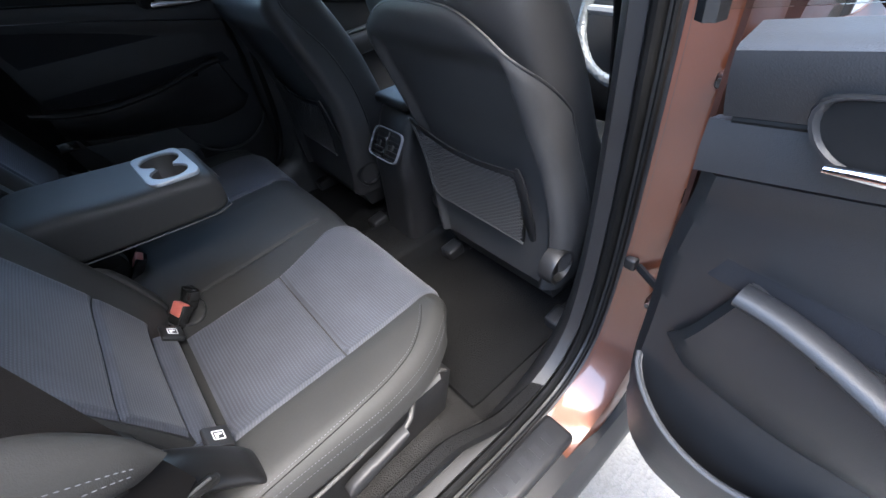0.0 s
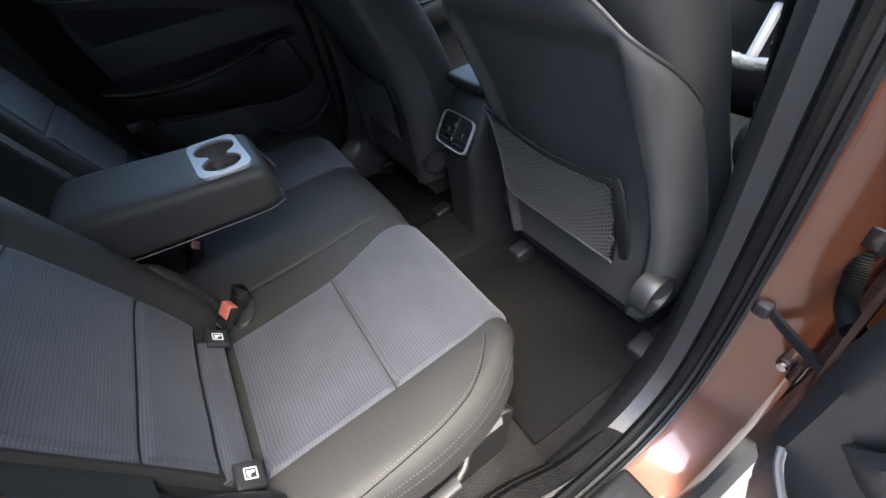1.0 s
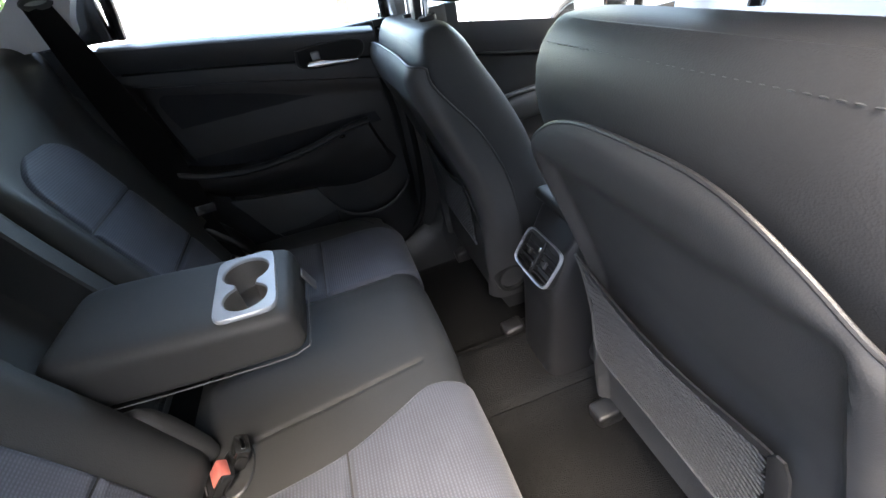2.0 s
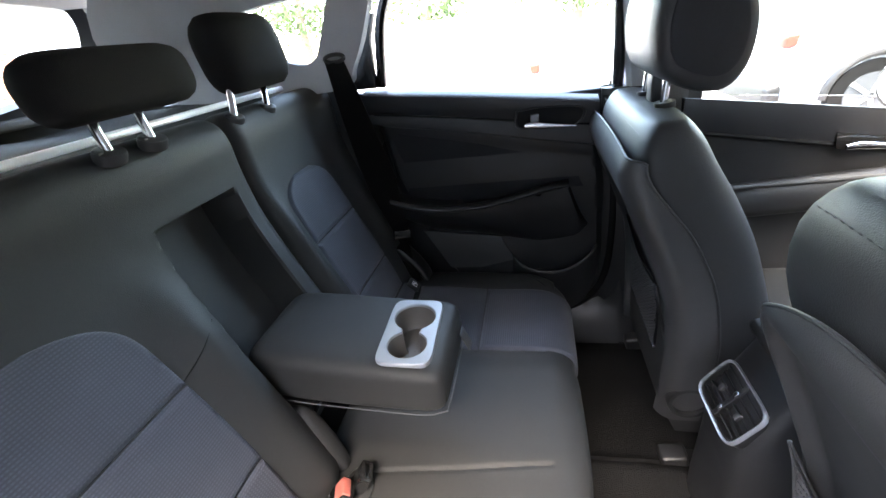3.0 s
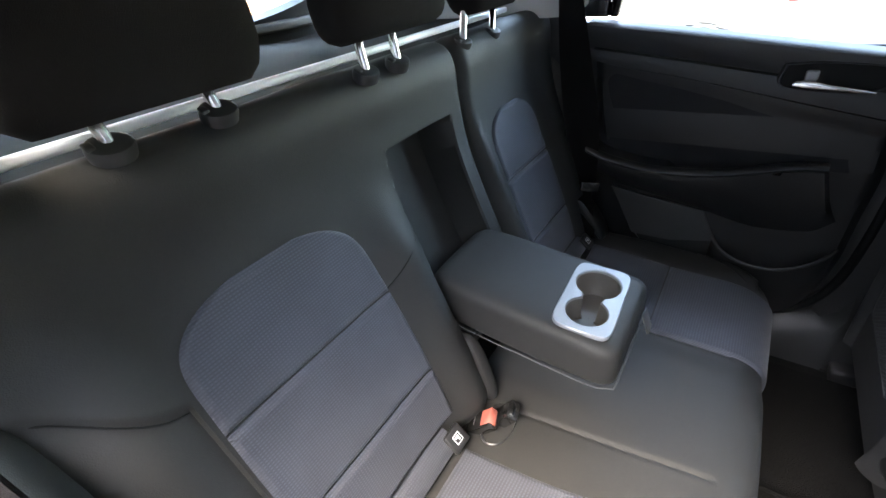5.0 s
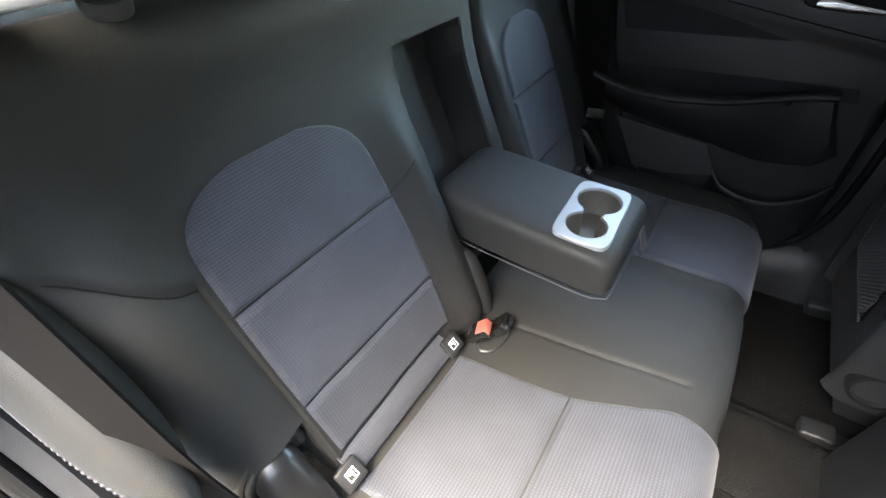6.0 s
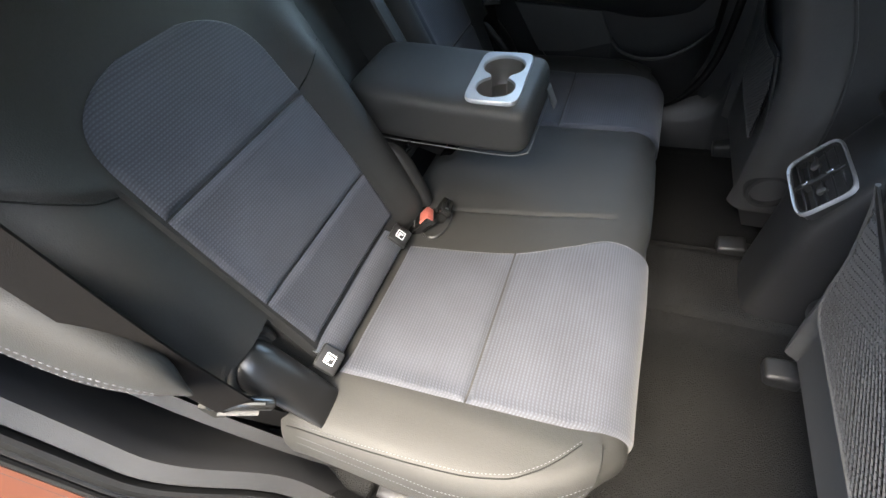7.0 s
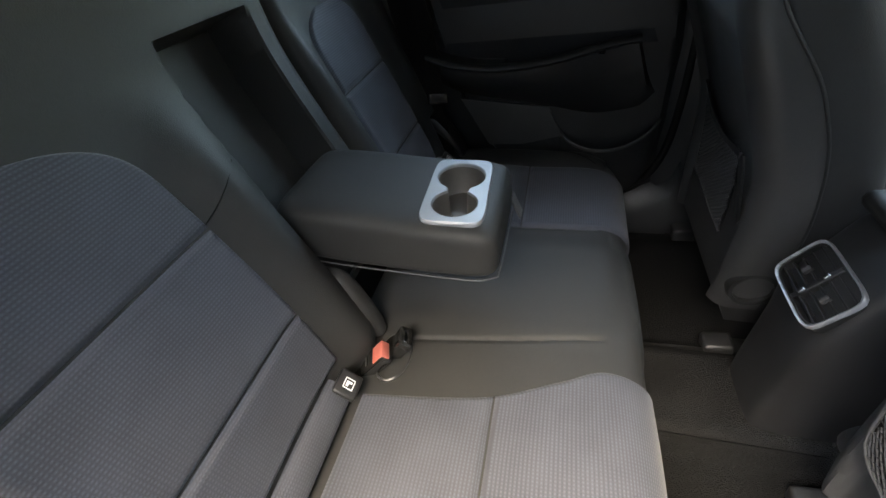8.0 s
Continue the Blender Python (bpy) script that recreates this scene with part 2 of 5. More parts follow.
def tube(points, r, n=8, flat=1.0):
    """A round bar along the points; r a number or one for each point."""
    pts = [Vector(p) for p in points]
    rs = r if isinstance(r, (list, tuple)) else [r] * len(pts)
    rings = []
    ref = Vector((0, 0, 1))
    for i, p in enumerate(pts):
        d = (pts[min(i + 1, len(pts) - 1)] - pts[max(i - 1, 0)]).normalized()
        if i == 0:
            a = d.cross(ref if abs(d.dot(ref)) < 0.95 else Vector((1, 0, 0))).normalized()
        else:
            a = (a - d * a.dot(d)).normalized()
        b = d.cross(a).normalized()
        rings.append([p + (a * math.cos(k * 2 * math.pi / n) + b * flat * math.sin(k * 2 * math.pi / n)) * rs[i] for k in range(n)])
    return loft(rings)


def ribbon(points, across, width, t=0.0016):
    """A flat band of webbing along the points; across: its sideways direction at each point, or one for all."""
    rings = []
    for i, p in enumerate(points):
        p = Vector(p)
        d = (Vector(points[min(i + 1, len(points) - 1)]) - Vector(points[max(i - 1, 0)])).normalized()
        a = Vector(across[i] if isinstance(across, list) else across)
        a = (a - d * a.dot(d)).normalized()
        nn = d.cross(a)
        w = width / 2
        rings.append([p - a * w - nn * t, p + a * w - nn * t, p + a * w + nn * t, p - a * w + nn * t])
    return loft(rings)


def prism(poly, t, place, r=0.0, seg=2):
    """A plate: the outline poly in its own x, y, with thickness t along z, put at the pose place; r rounds its front edge."""
    bm = bmesh.new()
    vs = [bm.verts.new((x, y, 0)) for x, y in poly]
    f = bm.faces.new(vs)
    got = bmesh.ops.extrude_face_region(bm, geom=[f])
    top = [g for g in got["geom"] if isinstance(g, bmesh.types.BMVert)]
    for v in top:
        v.co.z += t
    if r:
        es = [e for e in bm.edges if all(v in top for v in e.verts)]
        bmesh.ops.bevel(bm, geom=es, offset=r, segments=seg, profile=0.5, affect="EDGES")
    return moved(bm, place)


def side(x, s=1):
    """A pose whose own x runs to the car's front, y up and z inwards from a left wall at x (s = -1: a right wall)."""
    return Matrix(((0, 0, s, x), (1, 0, 0, 0), (0, 1, 0, 0), (0, 0, 0, 1)))


def disc(c, r, axis, t, n=20, r2=None):
    """A short cylinder, from c along axis."""
    c, axis = Vector(c), Vector(axis).normalized()
    return tube([c, c + axis * t], [r, r if r2 is None else r2], n)


def stitches(pts, length=0.0042, gap=0.0026, r=0.0007):
    """Short raised threads along a line of places."""
    pts = np.array([tuple(p) for p in pts], float)
    s = np.concatenate([[0], np.cumsum(np.linalg.norm(np.diff(pts, axis=0), axis=1))])
    out, at = bmesh.new(), 0.0
    ends = []
    while at + length < s[-1]:
        ends.append([Vector([np.interp(w, s, pts[:, k]) for k in range(3)]) for w in (at, at + length)])
        at += length + gap
    for a, b in ends:
        d = (b - a).normalized()
        u = d.cross(Vector((0.31, 0.52, 0.8))).normalized()
        w = d.cross(u)
        rows = [[out.verts.new(p + u * q * r * math.cos(k * math.pi / 2) + w * q * r * math.sin(k * math.pi / 2)) for k in range(4)]
                for p, q in ((a, 0.3), (a + d * length * 0.3, 1), (b - d * length * 0.3, 1), (b, 0.3))]
        for m0, m1 in zip(rows, rows[1:]):
            for k in range(4):
                out.faces.new((m0[k], m0[(k + 1) % 4], m1[(k + 1) % 4], m1[k]))
    return out


class Skin:
    """An upholstered surface: a profile (y, z) drawn out sideways along x, pushed in and out along its normal by relief(x, s)."""

    def __init__(self, profile, relief, n=220):
        self.p = curve(profile, n)
        self.s = np.concatenate([[0], np.cumsum(np.linalg.norm(np.diff(self.p, axis=0), axis=1))])
        d = np.gradient(self.p, axis=0)
        d /= np.linalg.norm(d, axis=1)[:, None]
        self.n = np.stack([-d[:, 1], d[:, 0]], 1)
        self.relief = relief
        self.length = self.s[-1]

    def yz(self, s):
        return np.interp(s, self.s, self.p[:, 0]), np.interp(s, self.s, self.p[:, 1])

    def s_of(self, z=None, y=None, lo=0.0, hi=1.0):
        """The place along the profile at a height z, or a depth y, within a stretch of it."""
        k = (self.s >= lo * self.length) & (self.s <= hi * self.length)
        v = self.p[k, 1] - z if z is not None else self.p[k, 0] - y
        return float(self.s[k][np.argmin(np.abs(v))])

    def at(self, x, s, lift=0.0):
        y, z = self.yz(s)
        ny, nz = np.interp(s, self.s, self.n[:, 0]), np.interp(s, self.s, self.n[:, 1])
        o = self.relief(x, s) + lift
        return Vector((x, y + ny * o, z + nz * o))

    def panel(self, s0, s1, left, right, puff=0.0065, sink=-0.0004, roll=0.010, nu=60, step_s=0.006):
        """A sewn-in panel between two places along the profile and two sides left(s), right(s), a little plump, its rim sunk."""
        m = max(6, int(abs(s1 - s0) / step_s))
        us, vs = lin(0, 1, nu), lin(0, 1, m)

        def f(u, v):
            s = s0 + (s1 - s0) * v
            a, b = left(s), right(s)
            edge = min(u * (b - a), (1 - u) * (b - a), v * abs(s1 - s0), (1 - v) * abs(s1 - s0))
            k = min(1, max(0, edge / roll))
            return self.at(a + (b - a) * u, s, -sink + (sink + puff) * math.sin(k * math.pi / 2))
        # finer rows at the rims
        us = [0.5 - 0.5 * math.cos(math.pi * u) * (0.35 + 0.65 * abs(math.cos(math.pi * u))) for u in us]
        us[0], us[-1] = 0.0, 1.0
        return grid(f, sorted(us), vs)


# ---- setting: floor, roof, pillars, glass ----
def hump(x, y):
    t = step(0.155, 0.085, abs(x + 0.05))
    return 0.045 * t


def floor_height(x, y):
    z = hump(x, y)
    z += 0.07 * step(0.640, 0.675, abs(x))
    z += 0.10 * step(0.50, 0.30, y)
    z += 0.006 * noise.noise(Vector((x * 5, y * 5, 0.3)))
    return z


fx = sorted(set(lin(-0.70, 0.70, 113)))
floor = solid("floor", thick(grid(lambda x, y: Vector((x, y, floor_height(x, y))), fx, lin(0.05, 1.75, 120)), 0.02), FLOORCARPET,
              "worn charcoal carpet floor with a low tunnel", "floor", kind="structure")


def roof_z(x, y):
    return 1.300 - 0.16 * (abs(x) / 0.62) ** 3 * 0.6 * (1 - 0.75 * step(-0.25, -0.6, y)) - 0.10 * max(0, (y - 0.5)) ** 2 - 0.02 * max(0, (-y - 0.1)) ** 2


for a, b in ((-0.60, -0.172), (0.062, 0.60)):
    solid("floor_mat", thick(grid(lambda x, y: Vector((x, y, floor_height(x, y) + 0.012)), lin(a, b, 40), lin(0.462, 0.86, 36)), 0.010), CARPET, "black carpet floor mat lying in the footwell", "floor mat", group="floor mats")
ceiling = solid("ceiling", thick(grid(lambda x, y: Vector((x, y, roof_z(x, y))), lin(-0.60, 0.60, 31), lin(-1.02, 1.15, 45)), 0.012), HEADLINER,
                "light grey fabric headliner", "ceiling", kind="structure")
roof_skin = solid("roof", thick(grid(lambda x, y: Vector((x, y, roof_z(x, y) + 0.045)), lin(-0.66, 0.66, 31), lin(-1.12, 1.20, 45)), 0.01), COPPER,
                  "copper painted steel car roof", "car roof", kind="structure")


def sill_z(y):
    """Height of the door's window line, rising to the rear."""
    return table([-0.9, -0.05, 0.62, 1.35], [1.03, 0.937, 0.845, 0.725])(y)


def pillar(name, path, w, t, material, label):
    """A pillar trim: path of (x, y, z), w along the car, t across."""
    rings = []
    for x, y, z in path:
        sx = 1 if x > 0 else -1
        rings.append([(x, y - w / 2, z), (x - sx * t * 0.6, y - w * 0.42, z), (x - sx * t, y, z), (x - sx * t * 0.6, y + w * 0.42, z), (x, y + w / 2, z),
                      (x + sx * 0.05, y + w / 2, z), (x + sx * 0.05, y - w / 2, z)])
    return solid(name, loft(rings), material, label, "pillar trim", kind="structure")


for s in (-1, 1):
    py, pw = (0.715, 0.21) if s < 0 else (0.835, 0.09)
    pillar("pillar_trim", [(s * 0.665, py, 0.0), (s * 0.665, py, 0.45), (s * 0.655, py - 0.01, 0.86)], pw, 0.025, PLASTIC2,
           "dark grey plastic lower trim of the middle pillar")
    pillar("pillar_trim", [(s * 0.645, py - 0.01, 0.86), (s * 0.61, py - 0.035, 1.04), (s * 0.545, py - 0.06, 1.25)], 0.09, 0.03, HEADLINER,
           "light grey upper trim of the middle pillar")


def frame_sheet(name, outer, hole, x, t, material, label, s=1, tilt=0.0):
    """A flat side panel with an opening: both outlines in (y, z), with as many places; it leans in by tilt for each metre up."""
    n = 64
    o, h = curve(outer + outer[:1], n + 1)[:-1], curve(hole + hole[:1], n + 1)[:-1]
    ctr = h.mean(0)

    def by_angle(p):
        a = np.arctan2(p[:, 1] - ctr[1], p[:, 0] - ctr[0])
        want = np.linspace(-math.pi, math.pi, n, endpoint=False)
        k = np.argsort(a)
        a, p = a[k], p[k]
        a = np.concatenate([a - 2 * math.pi, a, a + 2 * math.pi])
        p = np.concatenate([p, p, p])
        return np.stack([np.interp(want, a, p[:, 0]), np.interp(want, a, p[:, 1])], 1)
    o, h = by_angle(o), by_angle(h)

    def put(p, d):
        return (s * (x - tilt * (p[1] - 0.9) + d), p[0], p[1])
    rings = [[put(p, t) for p in o], [put(p, 0) for p in o], [put(p, 0) for p in h], [put(p, t) for p in h], [put(p, t) for p in o]]
    return solid(name, loft(rings, caps=False), material, label, "trim panel", kind="structure")


quarter = [(-0.04, 1.165), (-0.095, 1.075), (-0.135, 1.03), (-0.20, 1.035), (-0.30, 1.10), (-0.34, 1.15), (-0.20, 1.17)]
for s in (-1, 1):
    frame_sheet("rear_pillar_trim", [(0.115, 1.25), (0.085, 1.19), (0.012, 1.06), (-0.040, 0.99), (-0.072, 0.952), (-0.30, 0.955), (-0.52, 0.965), (-0.70, 1.00), (-0.74, 1.16), (-0.62, 1.29), (-0.4, 1.30), (-0.1, 1.30)],
                quarter, 0.575, 0.03, HEADLINER, "light grey rear pillar trim round a small quarter window", s, 0.25)
    solid("quarter_window", prism(quarter, 0.004, side(s * 0.575, -s)), GLASS,
          "small fixed quarter window pane", "window", kind="structure").visible_shadow = False

# rear side trim and wheel arches
ARCH_Y = table([0.10, 0.22, 0.40, 0.57, 0.70, 0.82, 0.93, 1.0], [0.04, -0.04, -0.19, -0.30, -0.31, -0.24, -0.13, -0.06])
for s in (-1, 1):
    def arch(u, v, s=s):
        z = 0.10 + v * 0.87
        y = -1.0 + (ARCH_Y(z) + 1.0 + (0.24 * step(0.3, 0.6, z) * step(0.945, 0.90, z) if s < 0 else 0.0)) * u
        return Vector((s * (0.625 + 0.05 * math.sin(v * math.pi)), y, z))
    solid("wheel_arch_trim", thick(grid(arch, lin(0, 1, 30), lin(0, 1, 24)), 0.02), PLASTIC2, "dark grey plastic trim over the rear wheel arch", "trim panel", kind="structure")

# load bay: cover, rail, tailgate
cover = thing("cargo_cover", "black roll-out cargo cover with an aluminium front rail", "cargo cover", (0, -0.2, 0.95))
part("sheet", thick(grid(lambda x, y: Vector((x, y, 0.955 + 0.010 * math.cos(x * 9) + 0.02 * (-0.22 - y))), lin(-0.56, 0.56, 30), lin(-0.86, -0.225, 12)), 0.006), HEADCLOTH, cover)
part("rail", rbox(-0.50, 0.56, -0.228, -0.215, 0.975, 0.987, 0.004), ALU, cover, "bright aluminium front rail")

tg = thing("tailgate", "tailgate with dark plastic trim and a rear window", "tailgate", (0, -0.9, 0.95), kind="structure")


def gate_ring(w, z0, z1, y0, k):
    return [(x, y0 + 0.28 * (z - 1.0), z) for x, z in
            [(w * np.sign(c) * abs(c) ** k, min(1.31, (z0 + z1) / 2 + (z1 - z0) / 2 * np.sign(q) * abs(q) ** k))
             for c, q in [(math.cos(a), math.sin(a)) for a in lin(0, 2 * math.pi, 73)[:-1]]]]


part("frame", loft([gate_ring(0.76, 0.88, 1.42, -0.90, 0.5), gate_ring(0.61, 1.012, 1.39, -0.89, 0.85), gate_ring(0.595, 1.024, 1.37, -0.93, 0.85), gate_ring(0.76, 0.88, 1.42, -0.95, 0.5)], caps=False), PLASTIC, tg)
part("pane", loft([gate_ring(0.60, 1.02, 1.38, -0.925, 0.85), gate_ring(0.60, 1.02, 1.38, -0.930, 0.85)]), GLASS, tg, "rear window pane").visible_shadow = False
# strip in paler grey than the frame, for sky light on its lower lip
part("lit_lip", rbox(-0.46, 0.46, -0.905, -0.865, 0.985, 1.012, 0.008), PLASTIC3, tg, "lower lip of the rear window frame, paler for the sky light on it")
part("lower_panel", rbox(-0.66, 0.66, -0.98, -0.94, 0.0, 0.95, 0.02), PLASTIC, tg)
solid("load_floor", rbox(-0.66, 0.66, -0.95, 0.10, 0.08, 0.13, 0.01), CARPET, "dark carpet floor of the load bay", "floor", kind="structure")

# ---- rear bench: cushion ----
BENCH_W = table([0.0, 0.28, 0.36, 0.42, 0.46, 0.50, 0.54, 0.60, 0.9], [0.642, 0.640, 0.630, 0.612, 0.590, 0.562, 0.540, 0.526, 0.522])


BOLSTER = table([0.0, 0.10, 0.306, 0.382, 0.42, 0.45, 0.472], [0.617, 0.615, 0.599, 0.582, 0.560, 0.532, 0.505])


def bench_relief(x, s):
    w = BENCH_W(s)
    a = abs(x)
    o = 0.010 * step(0.47, 0.53, a) * step(0.66, 0.56, a) if s < 0.5 else 0.0
    if a > w - 0.05:
        t = (a - (w - 0.05)) / 0.05
        o -= 0.05 * (1 - math.sqrt(max(0, 1 - min(1, t) ** 2)))
    o += 0.004 * step(0.16, 0.10, abs(x + 0.06))
    for xs in (0.125 - 0.13 * s, -0.235):
        if 0.09 < s < 0.47:
            o -= 0.0035 * math.exp(-((x - xs) / 0.0045) ** 2)
    o += 0.0025 * noise.noise(Vector((x * 7, s * 7, 1.5)))
    return o


bench_skin = Skin([(-0.03, 0.30), (0.02, 0.325), (0.10, 0.331), (0.27, 0.328), (0.40, 0.330), (0.455, 0.325), (0.490, 0.300), (0.500, 0.26), (0.492, 0.19), (0.47, 0.115)], bench_relief)
bench = thing("rear_bench_cushion", "rear bench cushion, black leatherette with grey-blue cloth panels", "seat cushion", (0, 0.25, 0.1))
ss = lin(0, bench_skin.length, 120)
base = grid(lambda u, s: bench_skin.at(u * BENCH_W(s), s), lin(-1, 1, 330), ss)
part("cover", thick(base, 0.02), LEATHER, bench)


def bench_panels(s):
    """Two cloth panels of one seat; s is the side of the car."""
    s_back, s_mid, s_front = bench_skin.s_of(y=0.045, hi=0.6), bench_skin.s_of(y=0.262, hi=0.6), bench_skin.s_of(z=0.235, lo=0.6)
    inner = table([0.09, 0.20, 0.29, 0.40, 0.47, 0.60], [0.226, 0.214, 0.198, 0.155, 0.128, 0.134]) if s > 0 else (lambda q: 0.236)
    outer = lambda q: 0.524 - 0.07 * min(q, 0.5) - 0.012 * step(0.44, 0.54, q)
    for a, b in ((s_back, s_mid), (s_mid, s_front)):
        if s > 0:
            part("cloth_panel", bench_skin.panel(a + 0.0016, b - 0.0016, inner, outer), CLOTH, bench, "grey-blue knitted cloth panel")
        else:
            part("cloth_panel", bench_skin.panel(a + 0.0016, b - 0.0016, lambda q: -outer(q), lambda q: -inner(q)), CLOTH, bench, "grey-blue knitted cloth panel")


for s in (1, -1):
    bench_panels(s)
    for k in range(3):
        if k == 0:
            line = [bench_skin.at(s * (BOLSTER(q) - 0.004), q, 0.0008) for q in lin(0.04, 0.470, 120)]
        else:
            line = [bench_skin.at(s * (BENCH_W(q) - 0.001 - 0.007 * k), q, 0.0008) for q in lin(0.05, 0.50, 90)]
        part("stitching", stitches(line, 0.0034, 0.0024, 0.00042), THREAD, bench, "pale grey double stitching")
    part("seam", tube([bench_skin.at(s * (BOLSTER(q) + 0.001), q, -0.0002) for q in lin(0.02, 0.470, 90)], 0.0011, 6), RUBBER, bench, "dark seam along the bolster")
# plastic side skirt and lever
part("side_skirt", loft([[(0.585 + dx, y, z) for y, z, dx in ring] for ring in
     ([(0.02, 0.12, 0), (0.40, 0.10, 0), (0.425, 0.20, 0.0), (0.40, 0.262, 0), (0.04, 0.262, 0)],
      [(0.02, 0.12, 0.035), (0.385, 0.11, 0.015), (0.405, 0.19, 0.015), (0.38, 0.250, 0.03), (0.04, 0.250, 0.038)])]), PLASTIC, bench, "dark plastic side skirt")
part("skirt_edge", tube(curve([(0.628, 0.03, 0.236), (0.628, 0.18, 0.248), (0.617, 0.33, 0.262), (0.603, 0.385, 0.258), (0.598, 0.405, 0.235)], 30), 0.004, 8), PLASTIC3, bench, "grey rim of the side skirt")
lever = part("release_lever", loft([[(0.640 + 0.011 * np.sign(math.cos(a)) * abs(math.cos(a)) ** 0.5, y, z + h * np.sign(math.sin(a)) * abs(math.sin(a)) ** 0.5) for a in lin(0, 2 * math.pi, 21)[:-1]] for y, z, h in
     ((0.142, 0.200, 0.009), (0.146, 0.201, 0.014), (0.155, 0.203, 0.0165), (0.192, 0.213, 0.0168), (0.204, 0.216, 0.0120), (0.262, 0.231, 0.0105), (0.274, 0.235, 0.0070))]), PLASTIC2, bench, "grey release lever")
part("link", tube([(0.638, 0.268, 0.233), (0.630, 0.292, 0.241), (0.614, 0.312, 0.246)], 0.0060, 8), PLASTIC2, lever, "thin steel link")
solid("heel_carpet", thick(grid(lambda x, y: Vector((x, y, floor_height(x, y) + 0.006)), lin(-0.63, 0.66, 70), lin(0.12, 0.452, 24)), 0.005), CARPET2, "grey felt carpet on the heel board under the bench", "carpet", kind="structure")

# ---- rear backrests ----
BACK = [(-0.255, 0.60), (-0.25, 0.92), (-0.225, 0.962), (-0.19, 0.970), (-0.163, 0.958), (-0.148, 0.925), (-0.146, 0.86), (-0.132, 0.775), (-0.09, 0.651), (-0.027, 0.485), (0.004, 0.392), (0.012, 0.35), (-0.01, 0.30)]


def back_common(x, s, x_in, x_out):
    o = 0.0
    for d in (x - x_in, x_out - x):
        if d < 0.03:
            o -= 0.03 * (1 - math.sqrt(max(0, 1 - (1 - max(0, d) / 0.03) ** 2)))
    o += 0.0025 * noise.noise(Vector((x * 6, s * 6, 4.5)))
    return o


def back_z(s):
    return float(np.interp(s, back_probe.s, back_probe.p[:, 1])) if s > 0.36 else 0.98


back_probe = Skin(BACK, lambda x, s: 0)


SEAM = table([0.50, 0.53, 0.56, 0.585, 0.61, 0.64], [0.700, 0.710, 0.731, 0.760, 0.785, 0.80])


def relief_right(x, s):
    z = back_z(s)
    o = back_common(x, s, -0.166, 0.64)
    lower = step(0.848, 0.828, z) if s > 0.36 else 0.0
    edge_r = 0.083 + 0.11 * min(0.23, max(0, 0.84 - z))
    o -= 0.085 * lower * step(edge_r + 0.005, edge_r - 0.005, x) * step(-0.108, -0.098, x)
    # plump bolsters each side of the cloth
    if lower:
        o += 0.028 * math.exp(-((x - 0.142) / 0.048) ** 2) * step(0.84, 0.66, z)
        o += 0.018 * math.exp(-((x - 0.565) / 0.05) ** 2) * step(0.84, 0.66, z)
        seam = SEAM(x)
        if x > 0.512:
            o -= 0.005 * math.exp(-((z - seam) / 0.006) ** 2) + 0.008 * step(seam + 0.002, seam - 0.01, z)
        # notch for the latch cover
        o -= 0.10 * step(0.515, 0.530, x) * step(0.475, 0.462, z)
    return o


def relief_left(x, s):
    z = back_z(s)
    o = back_common(x, s, -0.64, -0.17)
    if s > 0.36:
        o += 0.014 * math.exp(-((x + 0.20) / 0.03) ** 2) * step(0.84, 0.70, z)
        o += 0.018 * math.exp(-((x + 0.55) / 0.05) ** 2) * step(0.84, 0.66, z)
        o -= 0.10 * step(-0.515, -0.530, x) * step(0.475, 0.462, z)
    return o


def backrest(name, relief, x0, x1, p0, p1, label):
    sk = Skin(BACK, relief)
    th = thing(name, label, "rear seat", ((x0 + x1) / 2, -0.1, 0.33))
    n = int((x1 - x0) / 0.0042)
    part("cover", thick(grid(lambda x, s: sk.at(x, s), lin(x0, x1, n), lin(0, sk.length, 190)), 0.01), LEATHER, th)
    marks = [sk.s_of(z=z, lo=0.45) for z in (0.8062, 0.651, 0.492, 0.388)]
    mid, half = (p0 + p1) / 2, (p1 - p0) / 2

    def reach(s):
        z = back_z(s)
        k = half * (1 + 0.03 * math.cos((z - 0.55) * 9))
        if z > 0.70:
            k *= max(0.04, 1 - min(1.0, (z - 0.70) / 0.1065) ** 3.4) ** 0.5
        return k
    for a, b in zip(marks, marks[1:]):
        part("cloth_panel", sk.panel(a + 0.0016, b - 0.0016, lambda s: mid - reach(s), lambda s: mid + reach(s), puff=0.008, step_s=0.004), CLOTH, th, "grey-blue ribbed cloth panel")
    return th, sk


back_r, skin_r = backrest("split_rear_seat", relief_right, -0.166, 0.64, 0.206, 0.500, "wide rear backrest, black leatherette, cloth panels, recess for the armrest")
back_l, skin_l = backrest("split_rear_seat", relief_left, -0.64, -0.17, -0.455, -0.226, "narrow rear backrest in black leatherette with cloth panels")
part("seam", tube([tuple(p) for p in curve([skin_r.at(x, skin_r.s_of(z=z, lo=0.45), 0.0002) for x, z in ((0.206, 0.656), (0.178, 0.668), (0.148, 0.682), (0.114, 0.697))], 30)], 0.0009, 6), RUBBER, back_r, "thin seam across the inner bolster")
part("seam", tube([tuple(p) for p in curve([skin_r.at(x, skin_r.s_of(z=SEAM(x) - 0.003, lo=0.45), 0.0) for x in lin(0.514, 0.63, 6)], 50)], 0.0014, 6), RUBBER, back_r, "dark seam across the bolster")
